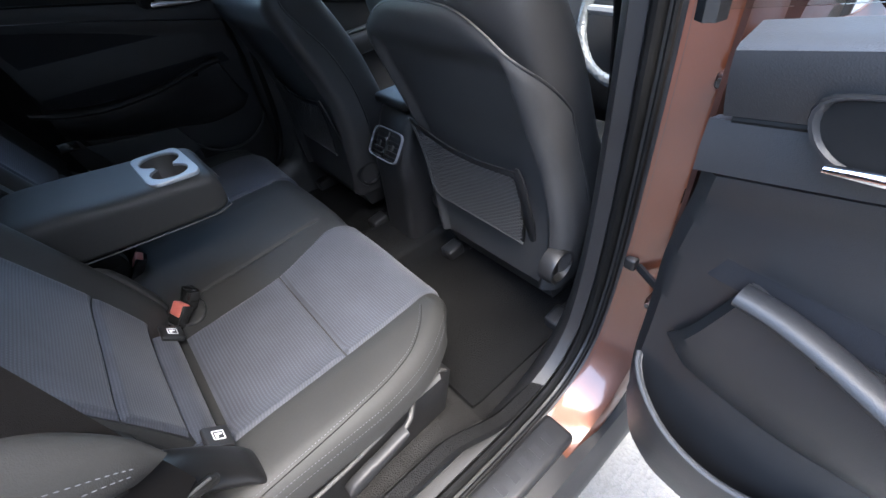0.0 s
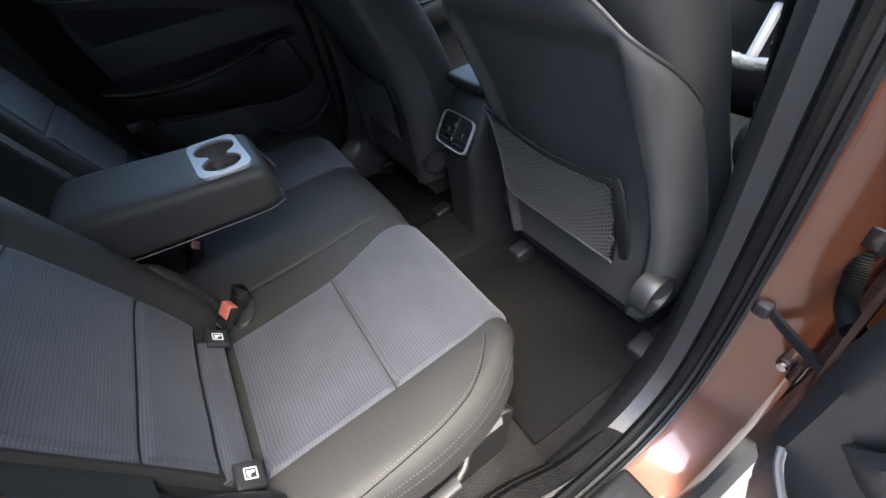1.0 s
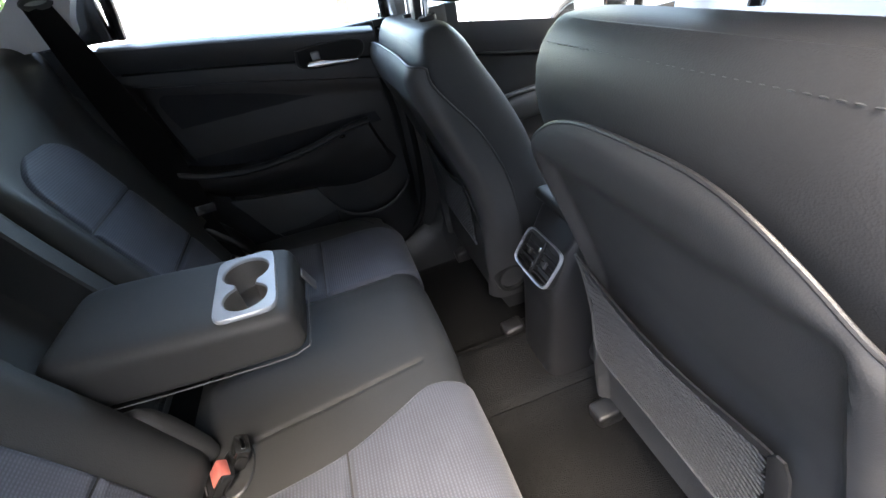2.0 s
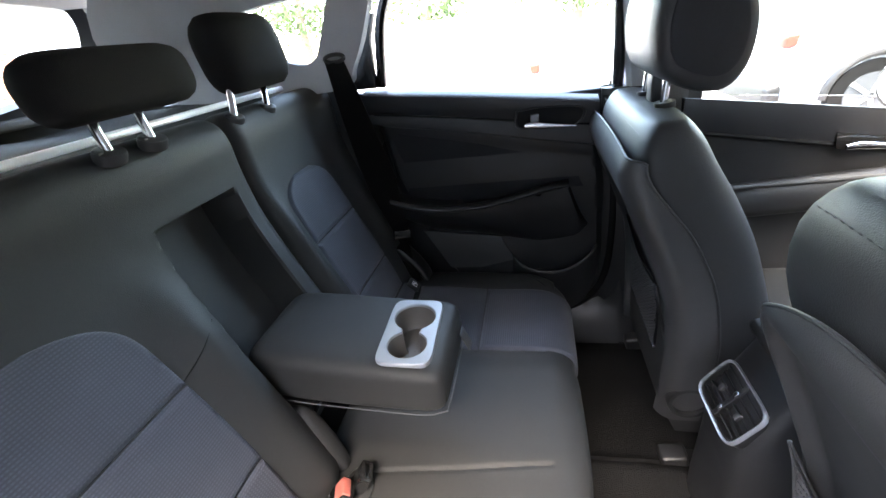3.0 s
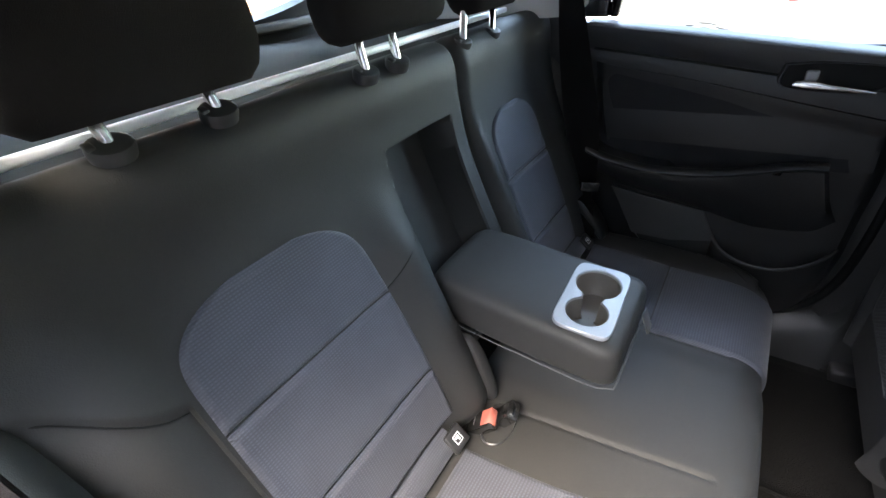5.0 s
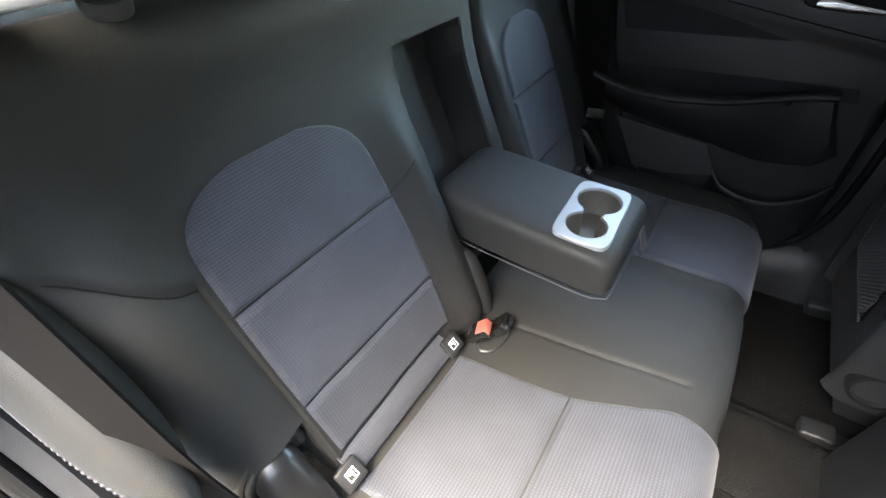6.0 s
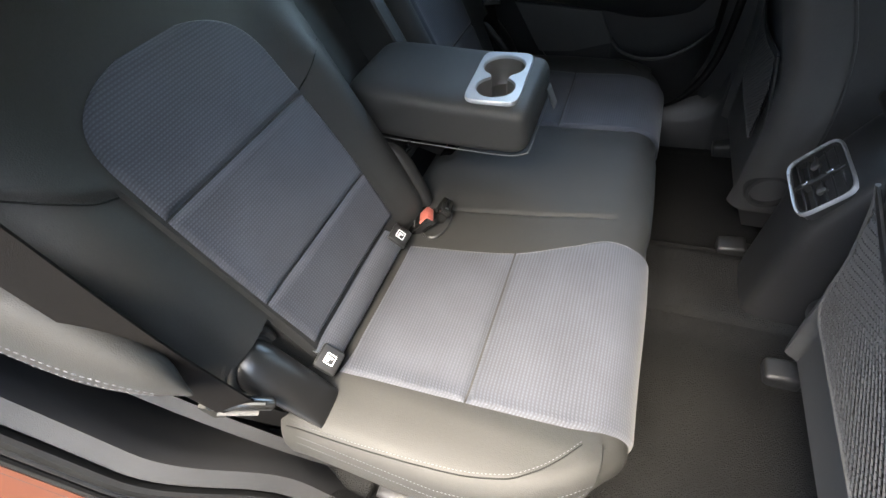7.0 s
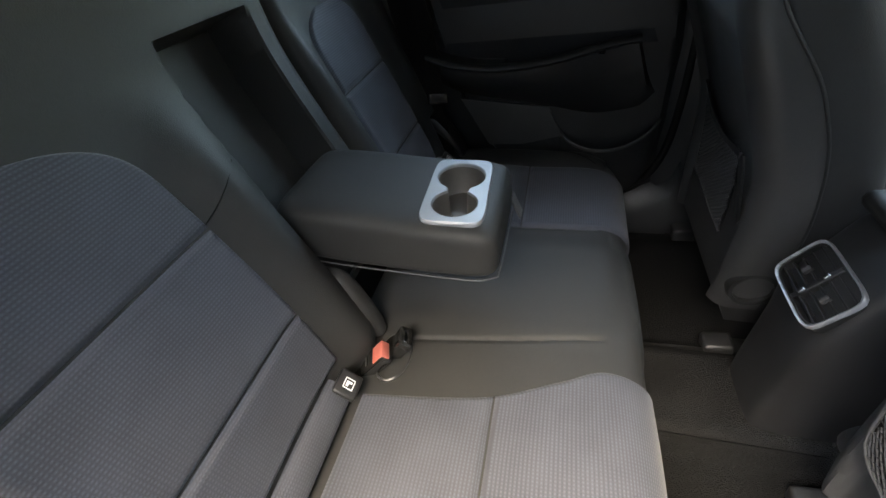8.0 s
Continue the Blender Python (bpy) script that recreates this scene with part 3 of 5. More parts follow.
for th, c in ((back_r, 0.375), (back_l, -0.34)):
    part("lower_roll", loft([[(x, 0.007 + 0.030 * math.cos(a), 0.350 + 0.032 * math.sin(a)) for a in lin(0, 2 * math.pi, 21)[:-1]] for x in lin(c - 0.137, c + 0.137, 9)]), CLOTH, th, "grey cloth roll at the foot")
    for dx in (-0.139, 0.139):
        tag = part("anchor_tab", moved(rbox(-0.021, 0.021, -0.020, 0.020, -0.004, 0.006, 0.004), pose(c + dx, 0.036, 0.369, -44, 0, 0)), PLASTIC, th, "black child seat anchor tab with a white pictogram")
        for k in range(4):
            a, b, w, h = ((-0.008, 0, 0.0016, 0.016), (0.008, 0, 0.0016, 0.016), (0, 0.008, 0.016, 0.0016), (0, -0.008, 0.016, 0.0016))[k]
            part("pictogram", moved(rbox(a - w / 2, a + w / 2, b - h / 2, b + h / 2, 0.006, 0.0066, 0.0), pose(c + dx, 0.036, 0.369, -44, 0, 0)), WHITE, tag)
        part("pictogram", moved(prism([(-0.004, -0.005), (0.005, -0.005), (0.005, -0.001), (0.0, 0.0), (-0.001, 0.005), (-0.004, 0.005)], 0.0006, Matrix.Translation((0, 0, 0.006))), pose(c + dx, 0.036, 0.369, -44, 0, 0)), WHITE, tag)

part("bolster_end", loft([[(0.100 + 0.022 * k * np.sign(math.cos(a)) * abs(math.cos(a)) ** 0.7, -0.012 + 0.30 * (0.43 - z) + 0.036 * k * np.sign(math.sin(a)) * abs(math.sin(a)) ** 0.7, z) for a in lin(0, 2 * math.pi, 25)[:-1]]
     for z, k in ((0.335, 0.80), (0.36, 0.95), (0.40, 1.0), (0.44, 0.98), (0.468, 0.85), (0.482, 0.6), (0.487, 0.25))]), LEATHER, back_r, "leatherette end of the bolster below the armrest")

# latch cover beside each backrest
for s in (1, -1):
    lc = thing("latch_cover", "black plastic cover over the backrest hinge", "cover", (s * 0.577, 0.0, 0.33))
    part("hood", loft([[(s * (0.577 + 0.036 * np.sign(math.cos(a)) * abs(math.cos(a)) ** 0.85 * k), y, z + 0.036 * np.sign(math.sin(a)) * abs(math.sin(a)) ** 0.85 * k) for a in lin(0, math.pi * 2, 29)[:-1]]
                       for y, z, k in ((-0.10, 0.445, 1.0), (-0.03, 0.443, 1.0), (-0.012, 0.438, 0.98), (0.0, 0.428, 0.95), (0.03, 0.392, 0.9), (0.050, 0.362, 0.87), (0.062, 0.338, 0.84), (0.068, 0.31, 0.8))]), LATCHGLOSS, lc)
    part("collar", tube([(s * (0.577 + 0.040 * math.cos(a)), -0.030 + 0.006 * math.cos(a), 0.441 + 0.040 * math.sin(a)) for a in lin(-0.2, math.pi + 0.2, 30)], 0.008, 10), LEATHER, lc, "leatherette collar round the cover")
    arch_line = [(s * (0.577 + 0.049 * math.cos(a)), -0.034, 0.443 + 0.049 * math.sin(a)) for a in lin(-0.15, math.pi + 0.15, 40)]
    part("collar_pad", tube(arch_line, 0.0105, 10, 0.8), LEATHER, lc, "padded leatherette arch")
    part("stitching", stitches([(x, y + 0.0095, z) for x, y, z in arch_line], 0.0034, 0.0024, 0.0005), THREAD, lc, "pale stitching")
    # stitched pad over the wheel arch
    pad = thing("side_bolster", "stitched dark leatherette pad between backrest and door opening", "side pad", (s * 0.67, -0.1, 0.6))
    spine = curve([(0.014, 0.560, 0.004, 0.006), (0.0, 0.590, 0.02, 0.025), (-0.05, 0.63, 0.035, 0.06), (-0.12, 0.69, 0.04, 0.09), (-0.20, 0.75, 0.04, 0.12), (-0.30, 0.80, 0.03, 0.12)], 30)
    spot = lambda q, a, k=1.0: (s * (0.655 + q[2] * k * math.cos(a)), q[0] + 0.02 * math.sin(a), q[1] + q[3] * k * math.sin(a))
    part("pad", loft([[spot(q, a) for a in lin(0, 2 * math.pi, 33)[:-1]] for q in spine]), LEATHER, pad)
    for a in (0.42, 0.14):
        part("stitching", stitches([spot(q, a, 1.015) for q in spine[2:]], 0.0042, 0.0026, 0.0006), THREAD, pad, "pale stitching")
    part("piping", tube([spot(q, -1.0, 1.02) for q in spine[1:]], 0.003, 8), RUBBER, pad, "black piping under the pad")


# ---- headrests ----
def headrest(x, w, h, z, y, d, label, gap=0.03, tilt=8.0, post_dx=0.058, material=None, post_dy=0.0, post_x=0.0):
    th = thing("headrest", label, "headrest", (x, y, z - h / 2 - gap), group="rear headrests")
    rings = []
    for v in lin(0, 1, 13):
        k = abs(2 * v - 1)
        ww = w / 2 * (1 - 0.16 * k ** 3) if k < 0.999 else w / 2 * 0.80
        dd = d / 2 * math.sqrt(max(0.04, 1 - (k * 0.93) ** 4))
        zz = -h / 2 + h * v
        rings.append([(ww * np.sign(math.cos(a)) * abs(math.cos(a)) ** 0.45, dd * np.sign(math.sin(a)) * abs(math.sin(a)) ** 0.75, zz) for a in lin(0, 2 * math.pi, 41)[:-1]])
    part("pad", moved(loft(rings), pose(x, y, z, tilt, 0, 0)), material or HEADCLOTH, th)
    for k in (-1, 1):
        px, py, pz = x + post_x + k * post_dx, y + 0.012 + post_dy, z - h / 2 - gap
        post = part("post", tube([(px, py, pz - 0.004), (px - post_x * 0.25, py - 0.006, pz + gap * 0.6), (px - post_x * 0.6, py - 0.014, pz + gap + 0.03)], 0.0074, 12), CHROME, th, "chrome post")
        tilt_c = pose(px, py, pz, -24, 0, 0)
        collar = part("collar", loft([[tilt_c @ Vector((r * math.cos(a), r * 0.86 * math.sin(a), dz)) for a in lin(0, 2 * math.pi, 33)[:-1]]
                               for dz, r in ((-0.012, 0.021), (-0.001, 0.0225), (0.004, 0.021), (0.006, 0.017), (0.006, 0.009))]), PLASTIC2, th, "black plastic collar")
        part("button", moved(rbox(0.013, 0.022, -0.006, 0.006, 0.004, 0.009, 0.002), tilt_c), PLASTIC, collar)
    return th


headrest(0.032, 0.252, 0.084, 1.053, -0.142, 0.085, "low black centre headrest on two chrome posts", gap=0.044, post_dx=0.038, post_dy=-0.026, post_x=0.012)
headrest(-0.336, 0.230, 0.146, 1.071, -0.185, 0.10, "black outer headrest on two chrome posts", gap=0.040, post_x=0.066, post_dx=0.060, post_dy=0.006)
headrest(0.37, 0.272, 0.160, 1.079, -0.185, 0.10, "black outer headrest on two chrome posts", gap=0.022)

# ---- centre armrest ----
arm = thing("armrest", "black leatherette centre armrest folded down, with cup holders", "armrest", (-0.015, 0.1, 0.49))
rings = []
for y, zc, h, w in ((-0.105, 0.555, 0.05, 0.080), (-0.095, 0.555, 0.078, 0.095), (-0.07, 0.552, 0.100, 0.106), (0.0, 0.545, 0.104, 0.110), (0.10, 0.535, 0.100, 0.111), (0.20, 0.527, 0.094, 0.111),
                    (0.235, 0.525, 0.090, 0.110), (0.252, 0.524, 0.080, 0.104), (0.260, 0.523, 0.060, 0.094)):
    ring = []
    for a in lin(0, 2 * math.pi, 121)[:-1]:
        c, q = math.cos(a), math.sin(a)
        ring.append((-0.016 + w * np.sign(c) * abs(c) ** 0.28, y, zc + h / 2 * np.sign(q) * abs(q) ** (0.42 if q > 0 else 0.25)))
    rings.append(ring)
body = loft([list(map(tuple, r)) for r in zip(*[curve([ring[k] for ring in rings], 90) for k in range(len(rings[0]))])])
part("piping", tube(curve([(0.092, -0.08, 0.505), (0.095, 0.0, 0.497), (0.096, 0.10, 0.490), (0.096, 0.22, 0.483), (0.088, 0.252, 0.484), (0.07, 0.262, 0.486), (-0.10, 0.262, 0.486), (-0.124, 0.248, 0.484), (-0.128, 0.2, 0.483), (-0.128, 0.0, 0.497)], 60), 0.0013, 6), PLASTIC3, arm, "grey piping round the lower edge")
part("pull_tab", moved(rbox(-0.014, 0.014, -0.002, 0.002, -0.022, 0.022, 0.002), pose(-0.075, 0.272, 0.505, 20, 0, 0)), PLASTIC3, arm, "grey webbing pull tab")
CUP = pose(-0.014, 0.187, 0.5735, -4, 0, 3)


def hole_r(a):
    best = 0.017
    for cx, r in ((-0.036, 0.0385), (0.040, 0.0345)):
        c, q = math.cos(a), math.sin(a)
        disc_ = r * r - (cx * q) ** 2
        if disc_ > 0:
            best = max(best, cx * c + math.sqrt(disc_))
    return best


def rect_r(a, w, h, k):
    c, q = abs(math.cos(a)), abs(math.sin(a))
    return 1 / ((c / w) ** k + (q / h) ** k) ** (1 / k)


AN = lin(0, 2 * math.pi, 129)[:-1]


def ring_at(rf, z, grow=0.0):
    return [CUP @ Vector(((rf(a) + grow) * math.cos(a), (rf(a) + grow) * math.sin(a), z)) for a in AN]


outer_r = lambda a: rect_r(a, 0.091, 0.050, 7)
inside = CUP.inverted()
gone = []
for f in body.faces:
    c = inside @ f.calc_center_median()
    if abs(c.z) < 0.03 and math.hypot(c.x, c.y) < outer_r(math.atan2(c.y, c.x)) - 0.007:
        gone.append(f)
bmesh.ops.delete(body, geom=gone, context="FACES")
part("body", body, LEATHER, arm, "", 70)
part("cup_plate", loft([ring_at(outer_r, -0.012, 0.0), ring_at(outer_r, 0.003, 0.0), ring_at(outer_r, 0.0055, -0.002), ring_at(hole_r, 0.0055, 0.003), ring_at(hole_r, 0.0035, 0.0005), ring_at(hole_r, 0.0, 0.0)], caps=False), SILVER, arm, "silver plastic cup holder surround")
part("cup_well", loft([ring_at(hole_r, 0.0, 0.0005), ring_at(hole_r, -0.045, -0.002), ring_at(hole_r, -0.05, -0.006), ring_at(lambda a: 0.001, -0.05)], caps=False), CUPWALL, arm, "brown-grey cup holder well")

# ---- seat belts and buckles ----
def buckle(x, y, z, lean, yaw, label, button):
    """A belt buckle lying back: rounded housing, button or slot in its upper end."""
    th = thing("seat_belt_buckle", label, "seat belt buckle", (x, y, z - 0.05))
    m = pose(x, y, z, lean, 0, yaw)
    part("housing", moved(loft([[((0.0205 * k) * np.sign(math.cos(a)) * abs(math.cos(a)) ** 0.35, (0.0125 * k) * np.sign(math.sin(a)) * abs(math.sin(a)) ** 0.35, h) for a in lin(0, 2 * math.pi, 33)[:-1]]
                                for h, k in ((-0.06, 0.80), (-0.03, 0.95), (0.0, 1.0), (0.014, 1.0), (0.019, 0.96), (0.020, 0.88))]), m), GLOSS, th)
    if button:
        part("button", moved(rbox(-0.0165, 0.0165, -0.0136, 0.0040, -0.006, 0.0222, 0.003), m), RED, th, "red release button")
        part("print_bar", moved(rbox(-0.009, 0.009, -0.0132, -0.0126, -0.026, -0.023, 0.0), m), PLASTIC3, th, "plain grey bar")
    else:
        part("slot", moved(rbox(-0.013, 0.013, -0.0035, 0.0035, 0.0185, 0.0212, 0.001), m), CHROME, th, "steel slot")
    return th


buckle(0.166, 0.062, 0.350, -48, 20, "black seat belt buckle with a red button, in the bench", True)
buckle(-0.10, 0.03, 0.348, -40, -10, "black seat belt buckle with a red button, in the bench", True)
buckle(0.133, 0.090, 0.352, -35, 12, "black centre belt buckle standing up from the bench", False)
solid("buckle_pocket", loft([[(0.150 + 0.052 * math.cos(a) * k, 0.078 + 0.032 * math.sin(a) * k, z) for a in lin(0, 2 * math.pi, 25)[:-1]] for z, k in ((0.325, 1.0), (0.334, 0.98), (0.336, 0.92), (0.330, 0.86), (0.326, 0.5))]), PLASTIC,
      "black pocket in the bench for the buckles", "pocket")

belt_r = thing("seat_belt", "black outer rear seat belt with its tongue", "seat belt", (0.62, 0.02, 0.3))
pts = curve([(0.632, -0.05, 1.06), (0.638, -0.024, 0.80), (0.642, -0.008, 0.62), (0.637, 0.002, 0.462)], 30)
part("webbing", ribbon([tuple(p) for p in pts], (0.62, -0.78, 0.0), 0.045), WEBBING, belt_r)
part("webbing", ribbon([tuple(p) for p in curve([(0.636, 0.002, 0.462), (0.624, -0.02, 0.38), (0.60, -0.04, 0.25)], 10)], (0.62, -0.78, 0.0), 0.042), WEBBING, belt_r)
T0, T1 = Vector((0.648, -0.030, 0.472)), Vector((0.611, 0.032, 0.426))
tongue = part("tongue", tube([T0, T0 + (T1 - T0) * 0.06, T0 + (T1 - T0) * 0.94, T1], [0.006, 0.0105, 0.0105, 0.006], 14, 0.62), GLOSS, belt_r, "glossy black tongue")
drop = Vector((0.004, -0.004, -0.020))
part("tip", tube([T0 + (T1 - T0) * 0.10 + drop, T0 + (T1 - T0) * 0.70 + drop], 0.0075, 10, 0.35), PLASTIC3, tongue, "dull steel tip")
part("slot_bar", tube([T0 + (T1 - T0) * 0.12 + Vector((0.003, 0.003, 0.008)), T0 + (T1 - T0) * 0.88 + Vector((0.003, 0.003, 0.008))], 0.0020, 8), PLASTIC3, tongue, "grey bar at the webbing slot")
belt_l = thing("seat_belt", "black outer rear seat belt hanging beside the far backrest", "seat belt", (-0.5, 0.02, 0.3))
part("webbing", ribbon([tuple(p) for p in curve([(-0.531, -0.070, 1.022), (-0.546, -0.054, 0.93), (-0.558, -0.034, 0.82), (-0.562, -0.008, 0.695), (-0.545, 0.006, 0.52)], 24)], (-0.2, 1, 0.2), 0.047), WEBBING, belt_l)
part("webbing", ribbon([tuple(p) for p in curve([(-0.536, -0.074, 1.025), (-0.566, -0.078, 0.88), (-0.575, -0.06, 0.70), (-0.56, -0.02, 0.55), (-0.54, 0.02, 0.34)], 24)], (-0.2, 1, 0.1), 0.047), WEBBING, belt_l)
tongue = part("tongue", moved(rbox(-0.026, 0.026, -0.006, 0.006, -0.014, 0.014, 0.004), pose(-0.503, 0.024, 0.535, 10, -10, -60)), GLOSS, belt_l, "black tongue")
for s, ob in ((-1, belt_l), (1, belt_r)):
    part("guide_loop", tube([(s * (0.534 if s < 0 else 0.634), (-0.070 if s < 0 else -0.052) + 0.027 * math.cos(a), 1.030 + 0.009 * math.sin(a)) for a in lin(0, 2 * math.pi, 21)], 0.005, 8), PLASTIC2, ob, "dark guide loop")


# ---- doors ----
def side_panel(name, f, ys, vs, t, material, parent, s, label=""):
    """A trim panel: f(y, v) gives (distance from the middle of the car, z)."""
    def g(y, v):
        d, z = f(y, v)
        return Vector((s * d, y, z))
    return part(name, thick(grid(g, ys, vs), t), material, parent, label)


def rear_door(s, name, label):
    hinge = (s * 0.779, 0.748, 0.0)
    slab = lambda bm, d: thick(bm, -s * d)      # thickness to the outside on both sides of the car
    th = thing(name, label, "car door", hinge, kind="structure")
    y0, y1 = -0.05, 0.645
    front = lambda z: table([0.15, 0.21, 0.33, 0.45, 0.62, 0.77, 0.87, 0.95], [0.49, 0.55, 0.605, 0.615, 0.615, 0.602, 0.59, 0.585])(z)
    rear = lambda z: table([0.15, 0.20, 0.34, 0.50, 0.72, 0.95], [0.36, 0.28, 0.12, 0.04, -0.02, -0.05])(z)
    crease = lambda y: table([-0.05, 0.17, 0.40, 0.65], [0.873, 0.842, 0.806, 0.768])(y)
    waist = lambda y: table([-0.05, 0.0, 0.20, 0.436, 0.594, 0.65], [0.845, 0.831, 0.797, 0.750, 0.720, 0.71])(y)
    armz = lambda y: table([-0.03, 0.06, 0.167, 0.32, 0.514, 0.60], [0.632, 0.600, 0.586, 0.594, 0.620, 0.62])(y)
    us = lin(0, 1, 60)

    def span(z, u):
        a, b = rear(z), front(z)
        return a + (b - a) * u
    # upper pad
    def pad(u, v):
        y = y0 + 0.005 + (front(0.9) - y0 - 0.005) * u
        top, low = sill_z(y), crease(y)
        z = low + (top - low) * v
        d = 0.622 - 0.018 * math.sin(v * math.pi * 0.62) + 0.03 * max(0, v - 0.85) / 0.15
        return Vector((s * d, y, z))
    part("upper_pad", slab(grid(pad, us, lin(0, 1, 16)), 0.02), SOFTPAD, th, "dark grey soft upper pad")

    def main(u, v):
        y = span(0.15 + 0.66 * v, u)
        z = 0.15 + (waist(y) - 0.153) * v
        d = 0.638 + 0.006 * math.cos(z * 14) + 0.02 * step(0.03, 0.0, min(u, 1 - u)) - 0.010 * step(0.93, 1.0, v)
        return Vector((s * d, y, z))
    part("panel", slab(grid(main, us, lin(0, 1, 60)), 0.012), PLASTIC, th)
    part("waist_band", slab(grid(lambda u, v: Vector((s * (0.6225 - 0.002 * math.sin(v * math.pi)), y0 + 0.008 + (front(0.8) - y0 - 0.008) * u,
         waist(y0 + 0.008 + (front(0.8) - y0 - 0.008) * u) * (1 - v) + (crease(y0 + 0.008 + (front(0.8) - y0 - 0.008) * u) - 0.004) * v)), us, lin(0, 1, 12)), 0.018), SOFTPAD, th, "dark grey soft band under the upper pad")
    part("crease_bead", tube([(s * 0.6245, y, crease(y) - 0.003) for y in lin(y0 + 0.02, 0.580, 40)], 0.0035, 8), RUBBER, th, "black gap under the upper pad")

    # soft cloth insert between the crease and the armrest
    ins_top = lambda y: table([-0.03, 0.1, 0.2, 0.3, 0.4, 0.50, 0.585], [0.832, 0.809, 0.791, 0.771, 0.750, 0.731, 0.714])(y)

    def insert(u, v):
        y = -0.005 + 0.582 * u
        z = armz(y) - 0.02 + (ins_top(y) - armz(y) + 0.02) * v
        e = step(0.0, 0.06, min(u, 1 - u, 1 - v))
        return Vector((s * (0.640 - 0.007 * e), y, z))
    part("insert", slab(grid(insert, lin(0, 1, 50), lin(0, 1, 26)), 0.008), INSERT, th, "black cloth insert")

    # armrest bulge with its pull cup
    low_edge = lambda y: table([-0.03, 0.06, 0.20, 0.30, 0.43, 0.53, 0.57], [0.55, 0.50, 0.470, 0.452, 0.428, 0.44, 0.478])(y)
    end = lambda v: 0.512 + 0.058 * (1 - v)

    def bulge(u, v):
        y = -0.03 + (end(v) + 0.03) * u
        top, low = armz(min(y, 0.514)), low_edge(y)
        z = low + (top - low) * v
        d = 0.634 - (0.072 - 0.048 * step(0.22, 0.50, y)) * (math.sin(min(1, v * 1.15) * math.pi / 2) ** 0.8) * step(0.0, 0.05, u) * (1 - 0.65 * step(0.985, 1.0, u))
        return Vector((s * d, y, z))
    part("armrest", slab(grid(bulge, lin(0, 1, 70), lin(0, 1, 18)), 0.01), PLASTIC, th, "black padded armrest")

    def ledge(u, v):
        y = -0.03 + 0.542 * u
        d0 = 0.634 - (0.072 - 0.048 * step(0.22, 0.50, y)) * step(0.0, 0.05, u)
        pit = 0.03 * step(0.185, 0.21, y) * step(0.505, 0.46, y) * math.sin(v * math.pi)
        return Vector((s * (d0 + (0.645 - d0) * v), y, armz(y) - pit - 0.001))
    part("arm_ledge", slab(grid(ledge, lin(0, 1, 80), lin(0, 1, 9)), 0.006), PLASTIC2, th, "dark grey ledge with a pull cup")
    rim = [(0.563 + 0.048 * step(0.22, 0.50, y), y, armz(y) - 0.003) for y in lin(-0.01, 0.512, 40)]
    part("arm_rim", loft([[(s * (d + 0.017 * math.cos(a)), y, z + 0.010 * math.sin(a)) for a in lin(0, 2 * math.pi, 15)[:-1]] for d, y, z in rim]), PLASTIC, th, "dark grey rim along the armrest")
    switch = part("window_switch", rbox(min(s * 0.60, s * 0.622), max(s * 0.60, s * 0.622), 0.385, 0.435, 0.588, 0.606, 0.004), GLOSS, th, "black window switch")
    part("mark", rbox(min(s * 0.605, s * 0.612), max(s * 0.605, s * 0.612), 0.405, 0.413, 0.6055, 0.607, 0.0), WHITE, switch)

    # lighter lower patch and map pocket
    patch = [(0.052, 0.482), (0.20, 0.462), (0.303, 0.447), (0.318, 0.415), (0.345, 0.36), (0.23, 0.335), (0.128, 0.335)]
    part("lower_patch", prism(patch, 0.006, side(s * 0.638, -s), 0.003), PLASTIC3, th, "grey lower trim patch")
    lip = curve([(0.335, 0.375), (0.37, 0.348), (0.43, 0.333), (0.50, 0.340), (0.56, 0.368), (0.598, 0.398)], 30)

    def pocket(u, v):
        k = lip[min(29, int(round(u * 29)))]
        low = table([0.33, 0.42, 0.50, 0.56, 0.60], [0.19, 0.165, 0.165, 0.20, 0.30])(k[0])
        z = low + (k[1] - low) * v
        d = 0.642 - 0.052 * math.sin(u * math.pi) ** 0.6 * (0.35 + 0.65 * math.sin(v * math.pi / 2))
        return Vector((s * d, k[0], z))
    part("map_pocket", slab(grid(pocket, lin(0, 1, 30), lin(0, 1, 14)), 0.006), PLASTIC, th, "black plastic map pocket")
    part("pocket_lip", tube([tuple(pocket(i / 29, 1.0)) for i in range(30)], 0.0042, 8), PLASTIC3, th, "grey pocket lip")

    # inner handle
    rec = [(0.376, 0.834), (0.45, 0.838), (0.55, 0.826), (0.522, 0.782), (0.384, 0.789)]
    sy, sz = (-0.030, -0.012) if s > 0 else (0.0, 0.0)
    rec = curve([(y + sy, z + sz) for y, z in rec + rec[:1]], 61)[:-1]
    mid = rec.mean(0)
    ring = lambda k, d: [(s * d, mid[0] + (p[0] - mid[0]) * k, mid[1] + (p[1] - mid[1]) * k) for p in rec]
    part("handle_frame", loft([ring(1.03, 0.625), ring(1.02, 0.606), ring(1.0, 0.6015), ring(0.97, 0.6015), ring(0.92, 0.606)], caps=False), PLASTIC, th, "dark rim of the handle recess")
    part("handle_recess", loft([ring(0.93, 0.6045), ring(0.93, 0.6075)]), RUBBER, th, "black handle recess")
